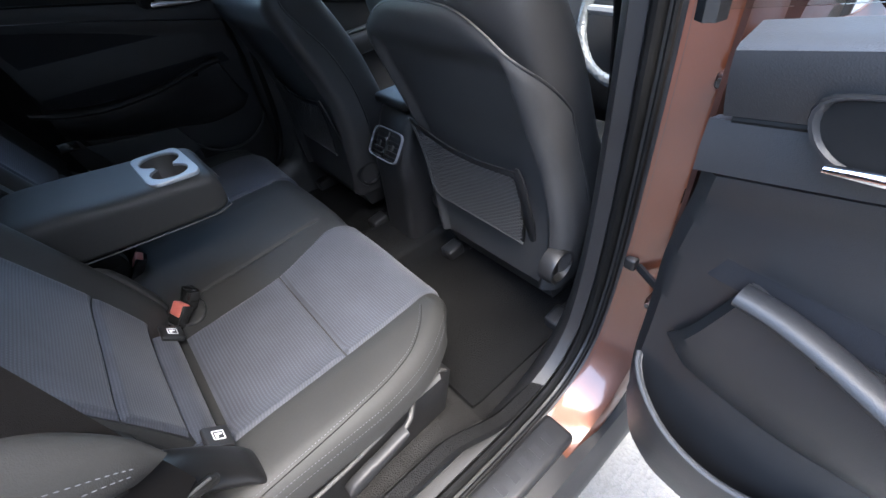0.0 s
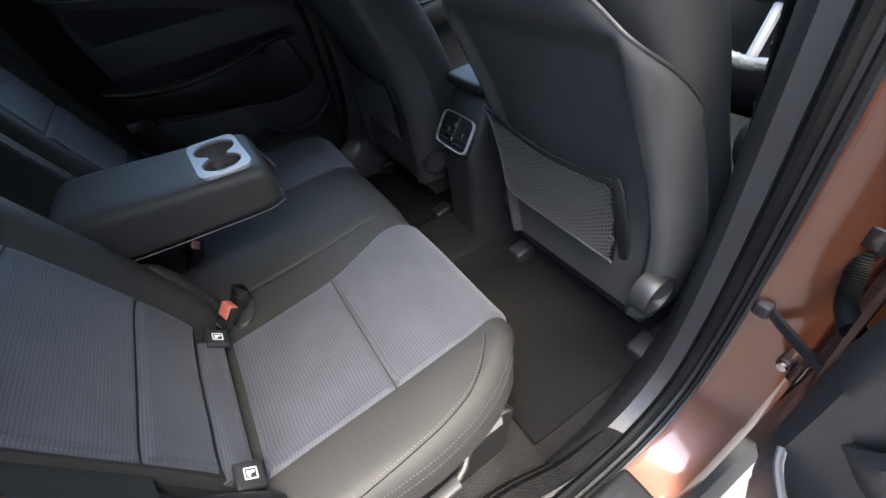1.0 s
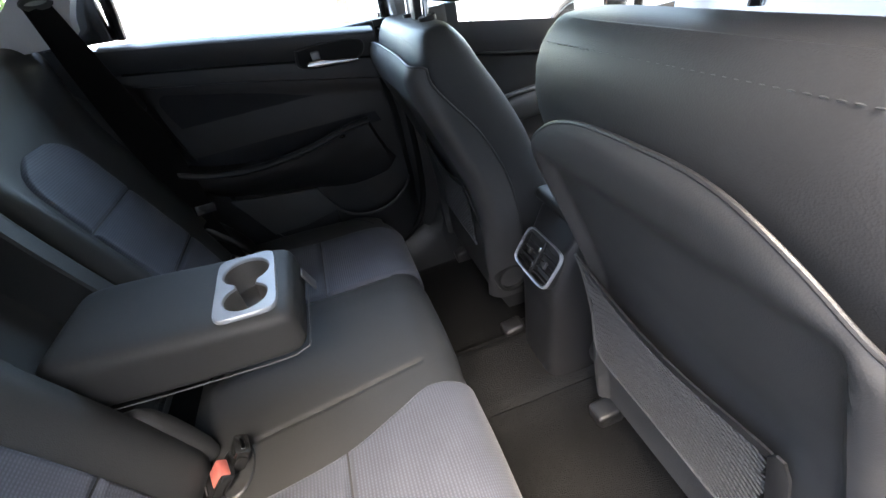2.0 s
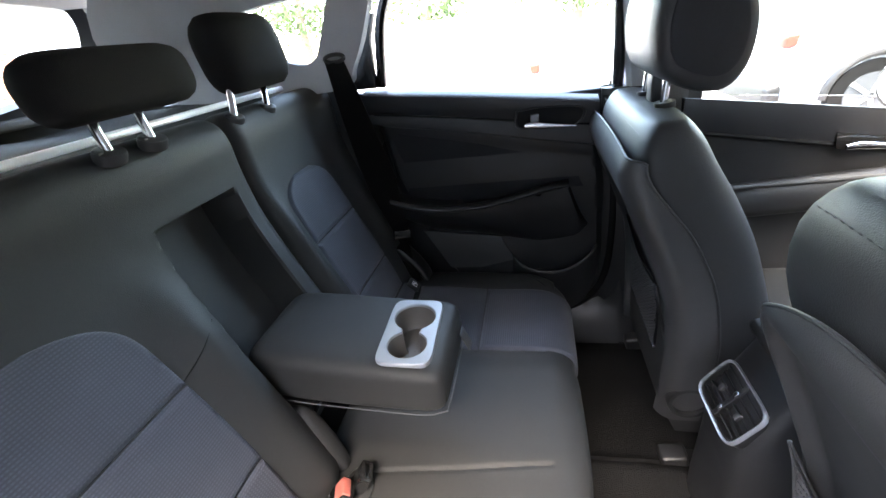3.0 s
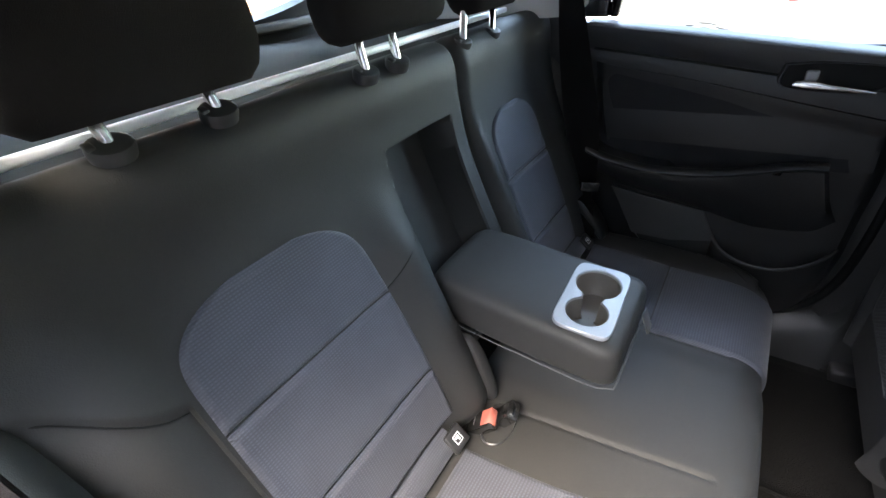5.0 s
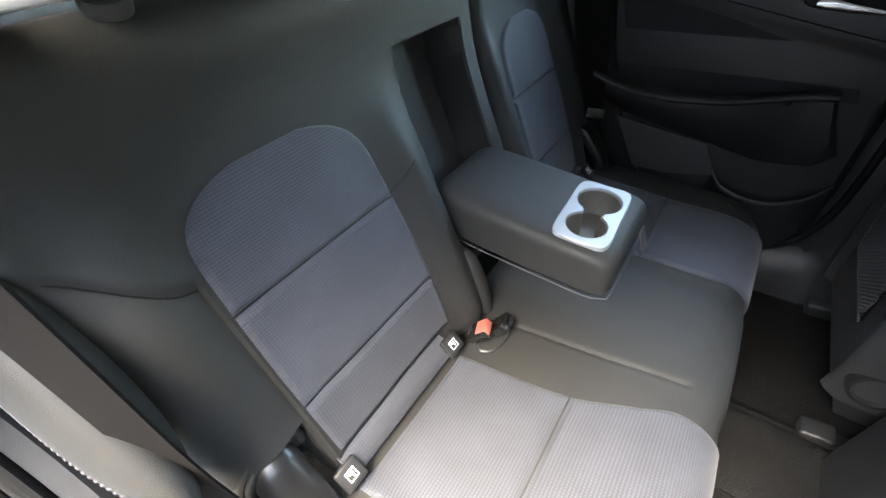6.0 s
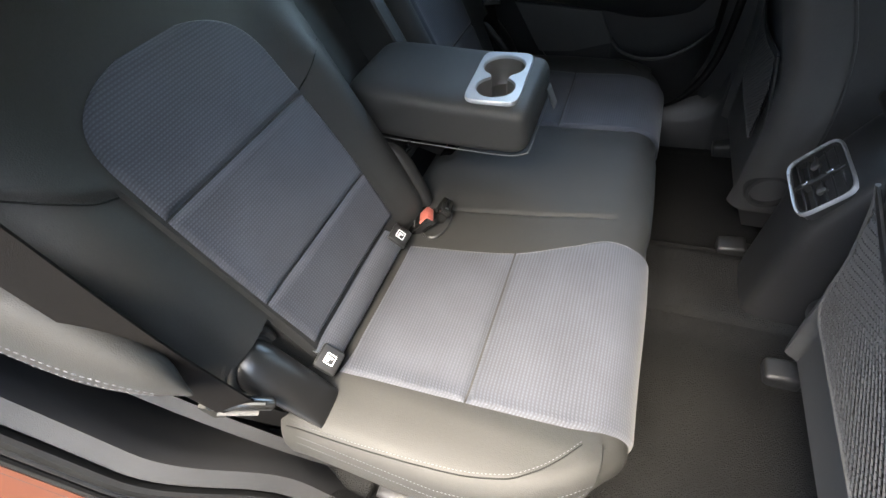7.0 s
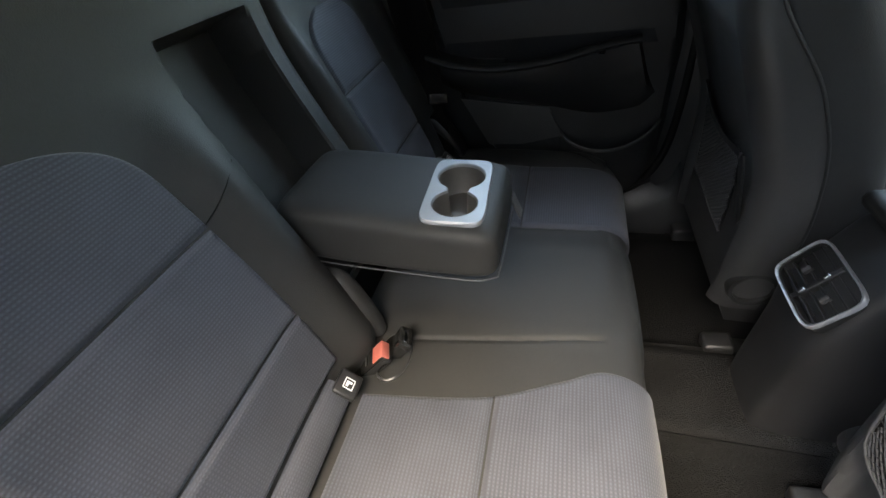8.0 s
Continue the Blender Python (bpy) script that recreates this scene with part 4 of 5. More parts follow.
    hb = part("door_handle", loft([[(s * (0.594 + 0.005 * math.cos(a)), y + sy, z + sz + h * math.sin(a)) for a in lin(0, 2 * math.pi, 13)[:-1]] for y, z, h in
              ((0.397, 0.796, 0.004), (0.402, 0.797, 0.008), (0.425, 0.796, 0.010), (0.455, 0.792, 0.007), (0.50, 0.787, 0.005), (0.530, 0.784, 0.003))]), CHROME, th, "silver lever")
    part("lock_knob", moved(rbox(-0.006, 0.006, -0.011, 0.011, -0.010, 0.010, 0.004), pose(s * 0.594, 0.424 + sy, 0.815 + sz)), SILVER, hb, "silver lock knob")

    # outer skin, edges and window frame
    def skin(u, v):
        z = -0.10 + (0.885 - 0.09 * u + 0.10) * v
        y = span(max(0.15, z), u) + 0.03 * (2 * u - 1)
        return Vector((s * (0.80 + 0.045 * math.sin(v * math.pi * 0.85)), y, z))
    part("outer_skin", slab(grid(skin, lin(0, 1, 24), lin(0, 1, 24)), 0.006), COPPER, th, "copper painted outer skin")
    # edges and hinge face: the gap's shade is in their darker copper colour
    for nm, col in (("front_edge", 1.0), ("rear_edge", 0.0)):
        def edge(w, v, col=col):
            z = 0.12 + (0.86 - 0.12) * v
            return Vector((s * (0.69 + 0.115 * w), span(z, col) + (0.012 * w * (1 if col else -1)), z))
        part(nm, slab(grid(edge, lin(0, 1, 8), lin(0, 1, 24)), 0.01), COPPER_SHADE, th, "dusty copper painted door edge, darkened for shade in the gap")
    part("hinge_face", slab(grid(lambda w, v: Vector((s * (0.700 + 0.115 * w), 0.632 + 0.012 * w - 0.10 * (1 - v) ** 4 * (1 - w), 0.10 + 0.77 * v)), lin(0, 1, 8), lin(0, 1, 20)), 0.006), COPPER_SHADE, th, "dusty copper painted face on the hinge side, darkened for shade")
    part("lower_edge", slab(grid(lambda y, w: Vector((s * (0.65 + 0.15 * w), y, 0.135 - 0.02 * w)), lin(0.33, 0.5, 8), lin(0, 1, 5)), 0.01), COPPER_SHADE, th)
    part("window_channel", prism([(-0.15, 0.945), (-0.004, 0.938), (0.006, 1.06), (0.03, 1.12), (-0.02, 1.12), (-0.08, 1.02)], 0.02, side(s * 0.632, -s), 0.004), GLOSS, th, "black channel behind the window")
    wpath = [(s * 0.66, y1 - 0.005, sill_z(y1)), (s * 0.635, 0.635, 1.0), (s * 0.595, 0.615, 1.15), (s * 0.565, 0.56, 1.215), (s * 0.553, 0.36, 1.235), (s * 0.556, 0.17, 1.225), (s * 0.595, 0.06, 1.12), (s * 0.64, 0.005, 0.94)]
    part("window_frame", tube([tuple(p) for p in curve(wpath, 50)], 0.014, 8), GLOSS, th, "black window frame")
    pane = [(0.04, 0.93), (0.64, 0.845), (0.635, 1.0), (0.615, 1.15), (0.56, 1.215), (0.36, 1.235), (0.17, 1.225), (0.09, 1.10)]
    part("pane", prism(pane, 0.004, side(s * 0.66, -s) @ Matrix(((1, 0, 0, 0), (0, 1, 0, 0), (0, 0.28, 1, -0.25), (0, 0, 0, 1)))), GLASS, th, "clear side window pane").visible_shadow = False
    return th


door_left = rear_door(-1, "door_1", "closed rear car door with black plastic trim and a silver handle")
door_right = rear_door(1, "door_2", "open rear car door, black trim inside, copper paint outside")
solid("door_seal", tube(curve([(-0.650, 0.612, 0.845), (-0.652, 0.632, 0.70), (-0.652, 0.640, 0.56), (-0.652, 0.640, 0.42), (-0.652, 0.628, 0.30), (-0.650, 0.592, 0.215), (-0.648, 0.535, 0.168), (-0.648, 0.45, 0.145), (-0.648, 0.34, 0.150)], 60), 0.011, 10), RUBBER,
      "black rubber seal round the closed rear door", "door seal", kind="structure")
solid("sill_trim", loft([[(-0.70, y, z + 0.05), (-0.655, y, z + 0.025), (-0.634, y, z), (-0.614, y, z - 0.045), (-0.608, y, 0.03)] for y, z in ((0.10, 0.125), (0.42, 0.122), (0.52, 0.130), (0.58, 0.142), (0.63, 0.165), (0.66, 0.20), (0.675, 0.26))], closed=False, caps=False), SOFTPAD,
      "grey plastic sill trim under the closed door", "sill trim", kind="structure")
DOOR_OPEN = 84
door_right.matrix_basis = Matrix.Translation((0.738, 0.730, 0)) @ pose(0, 0, 0, 0, 0, DOOR_OPEN)


# ---- front seats ----
plain_part = part


def front_seat(cx, dy, name, label, rise=0.0, lean=0.0, set_back=0.0, slim=0.0):
    """A front seat seen from behind; cx: its middle, dy: how far it is slid forward; rise, lean: its height and tilt against the other one."""
    def part(nm, bm, *rest):
        for v in bm.verts:
            z = v.co.z
            v.co.y -= lean * max(0, z - 0.4)
            if v.co.x > cx:
                v.co.x = cx + (v.co.x - cx) * (1 - slim * step(0.3, 0.62, z))
            v.co.z += rise * step(0.35, 0.85, z)
        return plain_part(nm, bm, *rest)

    th = thing(name, label, "car seat", (cx, dy + 0.85, 0.03))
    rear = table([0.15, 0.25, 0.36, 0.48, 0.58, 0.70, 0.75, 0.78, 0.84, 0.90], [0.685, 0.685, 0.684, 0.674, 0.642, 0.594, 0.577, 0.571, 0.580, 0.60])
    front_y = table([0.15, 0.36, 0.60, 0.72, 0.80, 0.86], [0.93, 0.905, 0.838, 0.782, 0.733, 0.70])
    half = table([0.15, 0.25, 0.40, 0.60, 0.72, 0.80, 0.86, 0.90], [0.215, 0.235, 0.245, 0.245, 0.240, 0.232, 0.215, 0.205])
    rings = []
    for z in [0.16] + lin(0.19, 0.815, 26) + [0.833, 0.848, 0.858, 0.863]:
        k = 1.0 if z < 0.815 else math.sqrt(max(0.02, 1 - ((z - 0.815) / 0.05) ** 2))
        zz = min(z, 0.90)
        w, yr, yf = half(zz) * (0.86 + 0.14 * k), rear(zz) + 0.014, front_y(zz)
        ym, hh = (yr + yf) / 2, (yf - yr) / 2 * (0.55 + 0.45 * k)
        ring = []
        for a in lin(0, 2 * math.pi, 65)[:-1]:
            c, q = math.cos(a), math.sin(a)
            pw = 0.42 if q < 0 else 0.55
            y = ym + hh * np.sign(q) * abs(q) ** pw
            x = w * np.sign(c) * abs(c) ** 0.42
            if q > 0:
                y -= 0.045 * math.exp(-(x / 0.13) ** 2) * step(0.9, 0.75, z)
            ring.append((cx + x, y + dy, z))
        rings.append(ring)
    part("back_cushion", loft(rings), FRONTSKIN, th, "black leatherette back cushion")

    # hard shell on the rear of the backrest
    bound = table([0.16, 0.40, 0.49, 0.56, 0.61, 0.661, 0.69, 0.725, 0.766, 0.789, 0.835], [0.770, 0.765, 0.753, 0.735, 0.714, 0.688, 0.668, 0.641, 0.612, 0.602, 0.592])

    def shell(u, v):
        """Across the back, round a soft corner and forward along the side, ending in a lip that slants down."""
        z = 0.165 + ((0.789 - 0.18 * abs(u) ** 3.4 if slim else 0.818 - 0.014 * abs(u) ** 3) - 0.165) * v
        far = bound(z) - rear(z) + 0.006
        w, r = half(z) + 0.003, min(0.045, far)
        run = abs(u) * (w - r + r * math.pi / 2 + max(0.0, far - r))
        if run < w - r:
            x, o = run, 0.0
        elif run < w - r + r * math.pi / 2:
            a = (run - (w - r)) / r
            x, o = w - r + r * math.sin(a), r * (1 - math.cos(a))
        else:
            x, o = w, r + run - (w - r + r * math.pi / 2)
        dish = step(0.84, 0.76, abs(x) / w) * step(0.735, 0.69, z)
        o += 0.018 * dish + 0.006 * max(0, (v - 0.95) / 0.05) ** 2
        return Vector((cx + math.copysign(x, u), rear(z) + dy - 0.006 + o, z))
    part("back_shell", thick(grid(shell, lin(-1, 1, 110), lin(0, 1, 70)), 0.008), SHELL, th, "dark grey plastic back shell")
    lip = [shell(-1, v) for v in lin(0.30, 0.995, 30)] + [shell(u, 1.0) for u in lin(-0.97, 0.97, 50)] + [shell(1, v) for v in lin(0.995, 0.30, 30)]
    part("shell_edge", tube([tuple(p) for p in curve([tuple(p + Vector((0, 0.002, 0.001))) for p in lip], 220)], 0.0026, 8), PLASTIC2, th, "grey lip of the shell")
    part("shell_lower", loft([[(cx + x, dy + y, z) for x, y, z in ring] for ring in
         ([(-0.20, 0.70, 0.17), (0.20, 0.70, 0.17), (0.215, 0.90, 0.17), (-0.215, 0.90, 0.17)], [(-0.19, 0.735, 0.09), (0.19, 0.735, 0.09), (0.20, 0.95, 0.09), (-0.20, 0.95, 0.09)])]), PLASTIC, th)

    # net pocket
    corner = {"bl": (-0.198, 0.300), "br": (0.134, 0.290), "tr": (0.136, 0.484), "tl": (-0.225, 0.520)}

    squeeze = 1.0 if slim else 0.80

    def net_at(u, v, lift=0.004):
        x = (1 - v) * (corner["bl"][0] + (corner["br"][0] - corner["bl"][0]) * u) + v * (corner["tl"][0] + (corner["tr"][0] - corner["tl"][0]) * u)
        z = (1 - v) * (corner["bl"][1] + (corner["br"][1] - corner["bl"][1]) * u) + v * (corner["tl"][1] + (corner["tr"][1] - corner["tl"][1]) * u)
        z -= 0.022 * v * math.sin(math.pi * min(1, u * 1.05)) * (1 - 0.3 * u)
        z += 0.02 * (1 - v) * max(0, 1 - u / 0.12) ** 2
        return Vector((cx + x * squeeze, rear(z) + dy - 0.008 + (0.0 if slim else 0.016) - lift - 0.008 * math.sin(math.pi * u) * v, z))
    strands = []
    n = 22
    for k in range(-18, n):
        for sgn in (1, -1):
            line = []
            for j in range(22):
                v = j / 21
                u = (k + v * 18.0) / n if sgn > 0 else (k + (1 - v) * 18) / n
                if 0 <= u <= 1:
                    line.append(net_at(u, v * 0.94))
            if len(line) > 2:
                strands.append(tube(line, 0.0014, 4))
    part("pocket_lining", thick(grid(lambda u, v: net_at(u, v * 0.97, 0.001), lin(0, 1, 16), lin(0, 1, 12)), 0.001), RUBBER, th, "black pocket lining")
    part("net", join(*strands), NETCORD, th, "grey elastic net pocket")
    part("net_band", thick(grid(lambda u, v: net_at(u, 0.93 + 0.07 * v, 0.006), lin(0, 1, 24), lin(0, 1, 3)), 0.003), PLASTIC, th, "black elastic band along the net")
    rim = [net_at(0, v) for v in lin(1, 0.1, 12)] + [net_at(u, 0) for u in lin(0.02, 1, 24)]
    part("net_rim", tube(rim, 0.0030, 8), PLASTIC3, th, "grey net rim")
    strip = [(0.134, 0.288), (0.142, 0.284), (0.152, 0.296), (0.160, 0.345), (0.163, 0.478), (0.157, 0.503), (0.147, 0.503), (0.136, 0.486)]
    part("net_strip", prism(strip, 0.004, Matrix(((1, 0, 0, cx), (0, -0.22, -1, rear(0.39) + dy + (-0.006 if slim else 0.008) + 0.39 * 0.22), (0, 1, 0, 0), (0, 0, 0, 1))), 0.002), PLASTIC, th, "black strip beside the net")

    # seams of the upper cover
    for u0 in (-1, 1):
        line = [(cx + u0 * q * half(0.88), rear(0.84) + dy + 0.020, 0.843) for q in lin(0.0, 0.92, 30)]
        part("stitching", stitches(line, 0.006, 0.004, 0.0007), PLASTIC3, th)
    # squab, side covers, runners
    part("squab", moved(rbox(cx - 0.25, cx + 0.25, dy + 0.84, dy + 1.36, 0.14, 0.31, 0.05, 4), Matrix.Identity(4)), LEATHER, th, "black seat squab")
    for k in (-1, 1):
        part("side_cover", rbox(cx + k * 0.255 - 0.02, cx + k * 0.255 + 0.02, dy + 0.80, dy + 1.25, 0.10, 0.25, 0.015), PLASTIC, th)
        knob = part("recliner_cap", loft([[(cx + k * (0.205 + d), dy + 0.735 - (0.05 if slim and k > 0 else 0.0) + r * math.cos(a), (0.270 if slim and k > 0 else 0.243) + r * math.sin(a)) for a in lin(0, 2 * math.pi, 29)[:-1]] for d, r in
                    ((0.0, 0.046), (0.03, 0.046), (0.037, 0.043), (0.037, 0.036), (0.018, 0.033), (0.016, 0.001))]), PLASTIC, th, "round recliner cap")
        # black disc set in the open cap to give its hollow a shaded look
        part("cap_shade", disc((cx + k * 0.223, dy + 0.735 - (0.05 if slim and k > 0 else 0.0), 0.270 if slim and k > 0 else 0.243), 0.031, (k, 0, 0), 0.002, 24), RUBBER, knob, "black hollow of the cap")
        part("runner", rbox(cx + k * 0.218 - 0.022, cx + k * 0.218 + 0.022, dy + 0.745, dy + 1.25, 0.0, 0.035, 0.006), PLASTIC, th, "black runner")
        part("runner_cap", moved(rbox(-0.026, 0.026, -0.035, 0.03, 0.0, 0.048, 0.010), pose(cx + k * 0.218, dy + 0.735, 0.004, 8, 0, 0)), PLASTIC, th, "dark grey cap on the runner")
    hy = dy - set_back
    # headrest
    prof = curve([(0.629, 0.955), (0.645, 0.922), (0.695, 0.892), (0.735, 0.889), (0.76, 0.92), (0.768, 0.97), (0.763, 1.02), (0.746, 1.06), (0.715, 1.095), (0.67, 1.10), (0.636, 1.07), (0.625, 1.01), (0.629, 0.955)], 57)[:-1]
    pc = np.array([0.697, 0.995])
    oval = lambda x, k: [(cx + x, hy + pc[0] + 0.008 + (p[0] - pc[0]) * k * 1.14, pc[1] + (p[1] - pc[1]) * k) for p in prof]
    head = part("headrest", loft([oval(x, k) for x, k in ((-0.143, 0.66), (-0.142, 0.74), (-0.137, 0.87), (-0.124, 0.96), (-0.10, 1.0), (0, 1.01), (0.10, 1.0), (0.124, 0.96), (0.137, 0.87), (0.142, 0.74), (0.143, 0.66))]), FRONTSKIN, th, "black padded headrest")
    for k in (-1, 1):
        part("side_panel", loft([oval(k * 0.141, 0.72), oval(k * 0.1445, 0.71), oval(k * 0.1465, 0.66), oval(k * 0.147, 0.3)]), INSERT, head, "black cloth side panel")
    for k in (-1, 1):
        part("post", tube([(cx + k * 0.072, hy + 0.672, 0.96), (cx + k * 0.072, hy + 0.664, 0.85)], 0.0072, 12), CHROME, head, "chrome post with notches")
        part("collar", disc((cx + k * 0.072, hy + 0.667, 0.872), 0.019, (0, 0.1, -1), 0.012, 18), PLASTIC, head)
    if set_back == 0:
        part("screen_stem", rbox(cx - 0.022, cx + 0.022, hy + 0.655, hy + 0.678, 0.86, 0.96, 0.006), PLASTIC, head, "black stem between the posts")
    return th


seat_l = front_seat(-0.407, 0.0, "front_passenger_seat", "black leatherette front passenger seat with a net pocket behind")
seat_r = front_seat(0.368, 0.078, "front_driver_seat", "black leatherette driver's seat with a net pocket behind", 0.032, 0.06, -0.09, 0.15)

front_belt = thing("seat_belt", "black front seat belt hanging on the middle pillar", "seat belt", (0.63, 0.85, 0.2))
part("webbing", ribbon([tuple(p) for p in curve([(0.60, 0.80, 1.05), (0.615, 0.845, 0.75), (0.63, 0.865, 0.40), (0.64, 0.875, 0.12)], 20)], (0, 1, 0.1), 0.046), WEBBING, front_belt)
part("tongue", moved(rbox(-0.006, 0.006, -0.03, 0.03, -0.012, 0.012, 0.004), pose(0.605, 0.885, 0.70, 35, 0, 0)), GLOSS, front_belt, "black tongue")
solid("sticker", rbox(0.6285, 0.6295, 0.795, 0.83, 0.845, 0.90, 0.0), WHITE, "white paper sticker on the middle pillar", "sticker")

# ---- centre console ----
cons = thing("centre_console", "dark grey centre console with rear air vents", "centre console", (-0.05, 0.9, 0.0))
rings = []
for y0, z, w, ty in ((0.735, 0.03, 0.085, 0), (0.735, 0.10, 0.085, 0), (0.742, 0.25, 0.088, 0), (0.740, 0.33, 0.090, 0), (0.775, 0.41, 0.088, 0), (0.800, 0.465, 0.086, 0), (0.83, 0.485, 0.082, 0)):
    ring = [(-0.055 + w * np.sign(math.cos(a)) * abs(math.cos(a)) ** 0.3, (y0 + 1.45) / 2 + (1.45 - y0) / 2 * np.sign(math.sin(a)) * abs(math.sin(a)) ** 0.12, z) for a in lin(0, 2 * math.pi, 49)[:-1]]
    rings.append(ring)
part("body", loft(rings), PLASTIC2, cons)
part("lid", rbox(-0.135, 0.025, 0.79, 1.10, 0.485, 0.515, 0.014), LEATHER, cons, "black padded lid")
VENT = pose(-0.055, 0.757, 0.378, 56, 0, 0)


def vent_ring(w, h, z, k=6):
    return [VENT @ Vector((rect_r(a, w, h, k) * math.cos(a), rect_r(a, w, h, k) * math.sin(a), z)) for a in lin(0, 2 * math.pi, 65)[:-1]]


vent = part("vent", loft([vent_ring(0.073, 0.047, -0.03), vent_ring(0.073, 0.047, 0.006), vent_ring(0.067, 0.041, 0.006), vent_ring(0.067, 0.041, -0.015)], caps=False), PLASTIC, cons, "rear air vent in a silver ring")
part("vent_lip", loft([vent_ring(0.0745, 0.0485, 0.002), vent_ring(0.0745, 0.0485, 0.008), vent_ring(0.0732, 0.0472, 0.0105), vent_ring(0.0705, 0.0445, 0.0090), vent_ring(0.0700, 0.0440, 0.004)], caps=False), VENTRING, vent, "satin silver ring")
part("vent_box", loft([vent_ring(0.069, 0.043, -0.018), vent_ring(0.069, 0.043, -0.020)]), GLOSS, vent)
for k in (-1, 1):
    for j in range(5):
        part("slat", moved(rbox(k * 0.034 - 0.030, k * 0.034 + 0.030, -0.033 + j * 0.0155, -0.030 + j * 0.0155, -0.012, 0.003, 0.001), VENT), PLASTIC, vent)
    part("slider", moved(rbox(k * 0.034 - 0.005, k * 0.034 + 0.005, -0.010, 0.006, 0.0, 0.008, 0.002), VENT), PLASTIC3, vent)
part("divider", moved(rbox(-0.005, 0.005, -0.041, 0.041, -0.012, 0.007, 0.002), VENT), PLASTIC, vent)
for y in (-0.022, 0.018):
    part("thumb_wheel", moved(rbox(-0.004, 0.004, y - 0.006, y + 0.006, 0.004, 0.011, 0.002), VENT), CHROME, vent, "small chrome thumb wheel")

# ---- front: dashboard, wheel, doors ----
dash = thing("dashboard", "dark dashboard with air vents, lit through the windscreen", "dashboard", (0, 1.6, 0.2))
rings = []
for x in lin(-0.70, 0.70, 15):
    rings.append([(x, y + 0.10 * (abs(x) / 0.7) ** 2, z) for y, z in ((1.46, 0.30), (1.42, 0.45), (1.44, 0.60), (1.48, 0.70), (1.56, 0.735), (1.75, 0.74), (2.0, 0.72), (2.0, 0.2), (1.6, 0.15))])
part("body", loft(rings), PLASTIC2, dash)
for x in (-0.60, -0.10, 0.05, 0.60):
    v = part("vent", moved(rbox(-0.055, 0.055, -0.02, 0.01, -0.04, 0.04, 0.012), pose(x, 1.49 + 0.10 * (x / 0.7) ** 2, 0.645, -12, 0, 0)), SILVER, dash, "air vent in a silver ring")
    for j in range(6):
        part("slat", moved(rbox(-0.045, 0.045, -0.024, -0.016, -0.032 + j * 0.0115, -0.026 + j * 0.0115, 0.001), pose(x, 1.49 + 0.10 * (x / 0.7) ** 2, 0.645, -12, 0, 0)), GLOSS, v)
wheel = thing("steering_wheel", "steering wheel wrapped in clear plastic film", "steering wheel", (0.37, 1.25, 0.6))
WH = pose(0.37, 1.40, 0.640, 64, 0, 0)
part("rim", tube([WH @ Vector((0.185 * math.cos(a), 0.185 * math.sin(a), 0)) for a in lin(0, 2 * math.pi, 49)], [0.0165 + 0.0015 * math.sin(7 * a) for a in lin(0, 2 * math.pi, 49)], 12), WRAP, wheel, "rim in crinkled clear film")
part("hub", moved(rbox(-0.07, 0.07, -0.06, 0.05, -0.03, 0.02, 0.02), WH), PLASTIC, wheel)
for a in (0, math.pi, 1.5 * math.pi):
    part("spoke", tube([WH @ Vector((0.05 * math.cos(a), 0.05 * math.sin(a), -0.005)), WH @ Vector((0.18 * math.cos(a), 0.18 * math.sin(a), 0))], 0.013, 8), SILVER, wheel)
part("column", tube([WH @ Vector((0, 0, -0.02)), WH @ Vector((0, 0, -0.28))], 0.05, 14), PLASTIC, wheel)


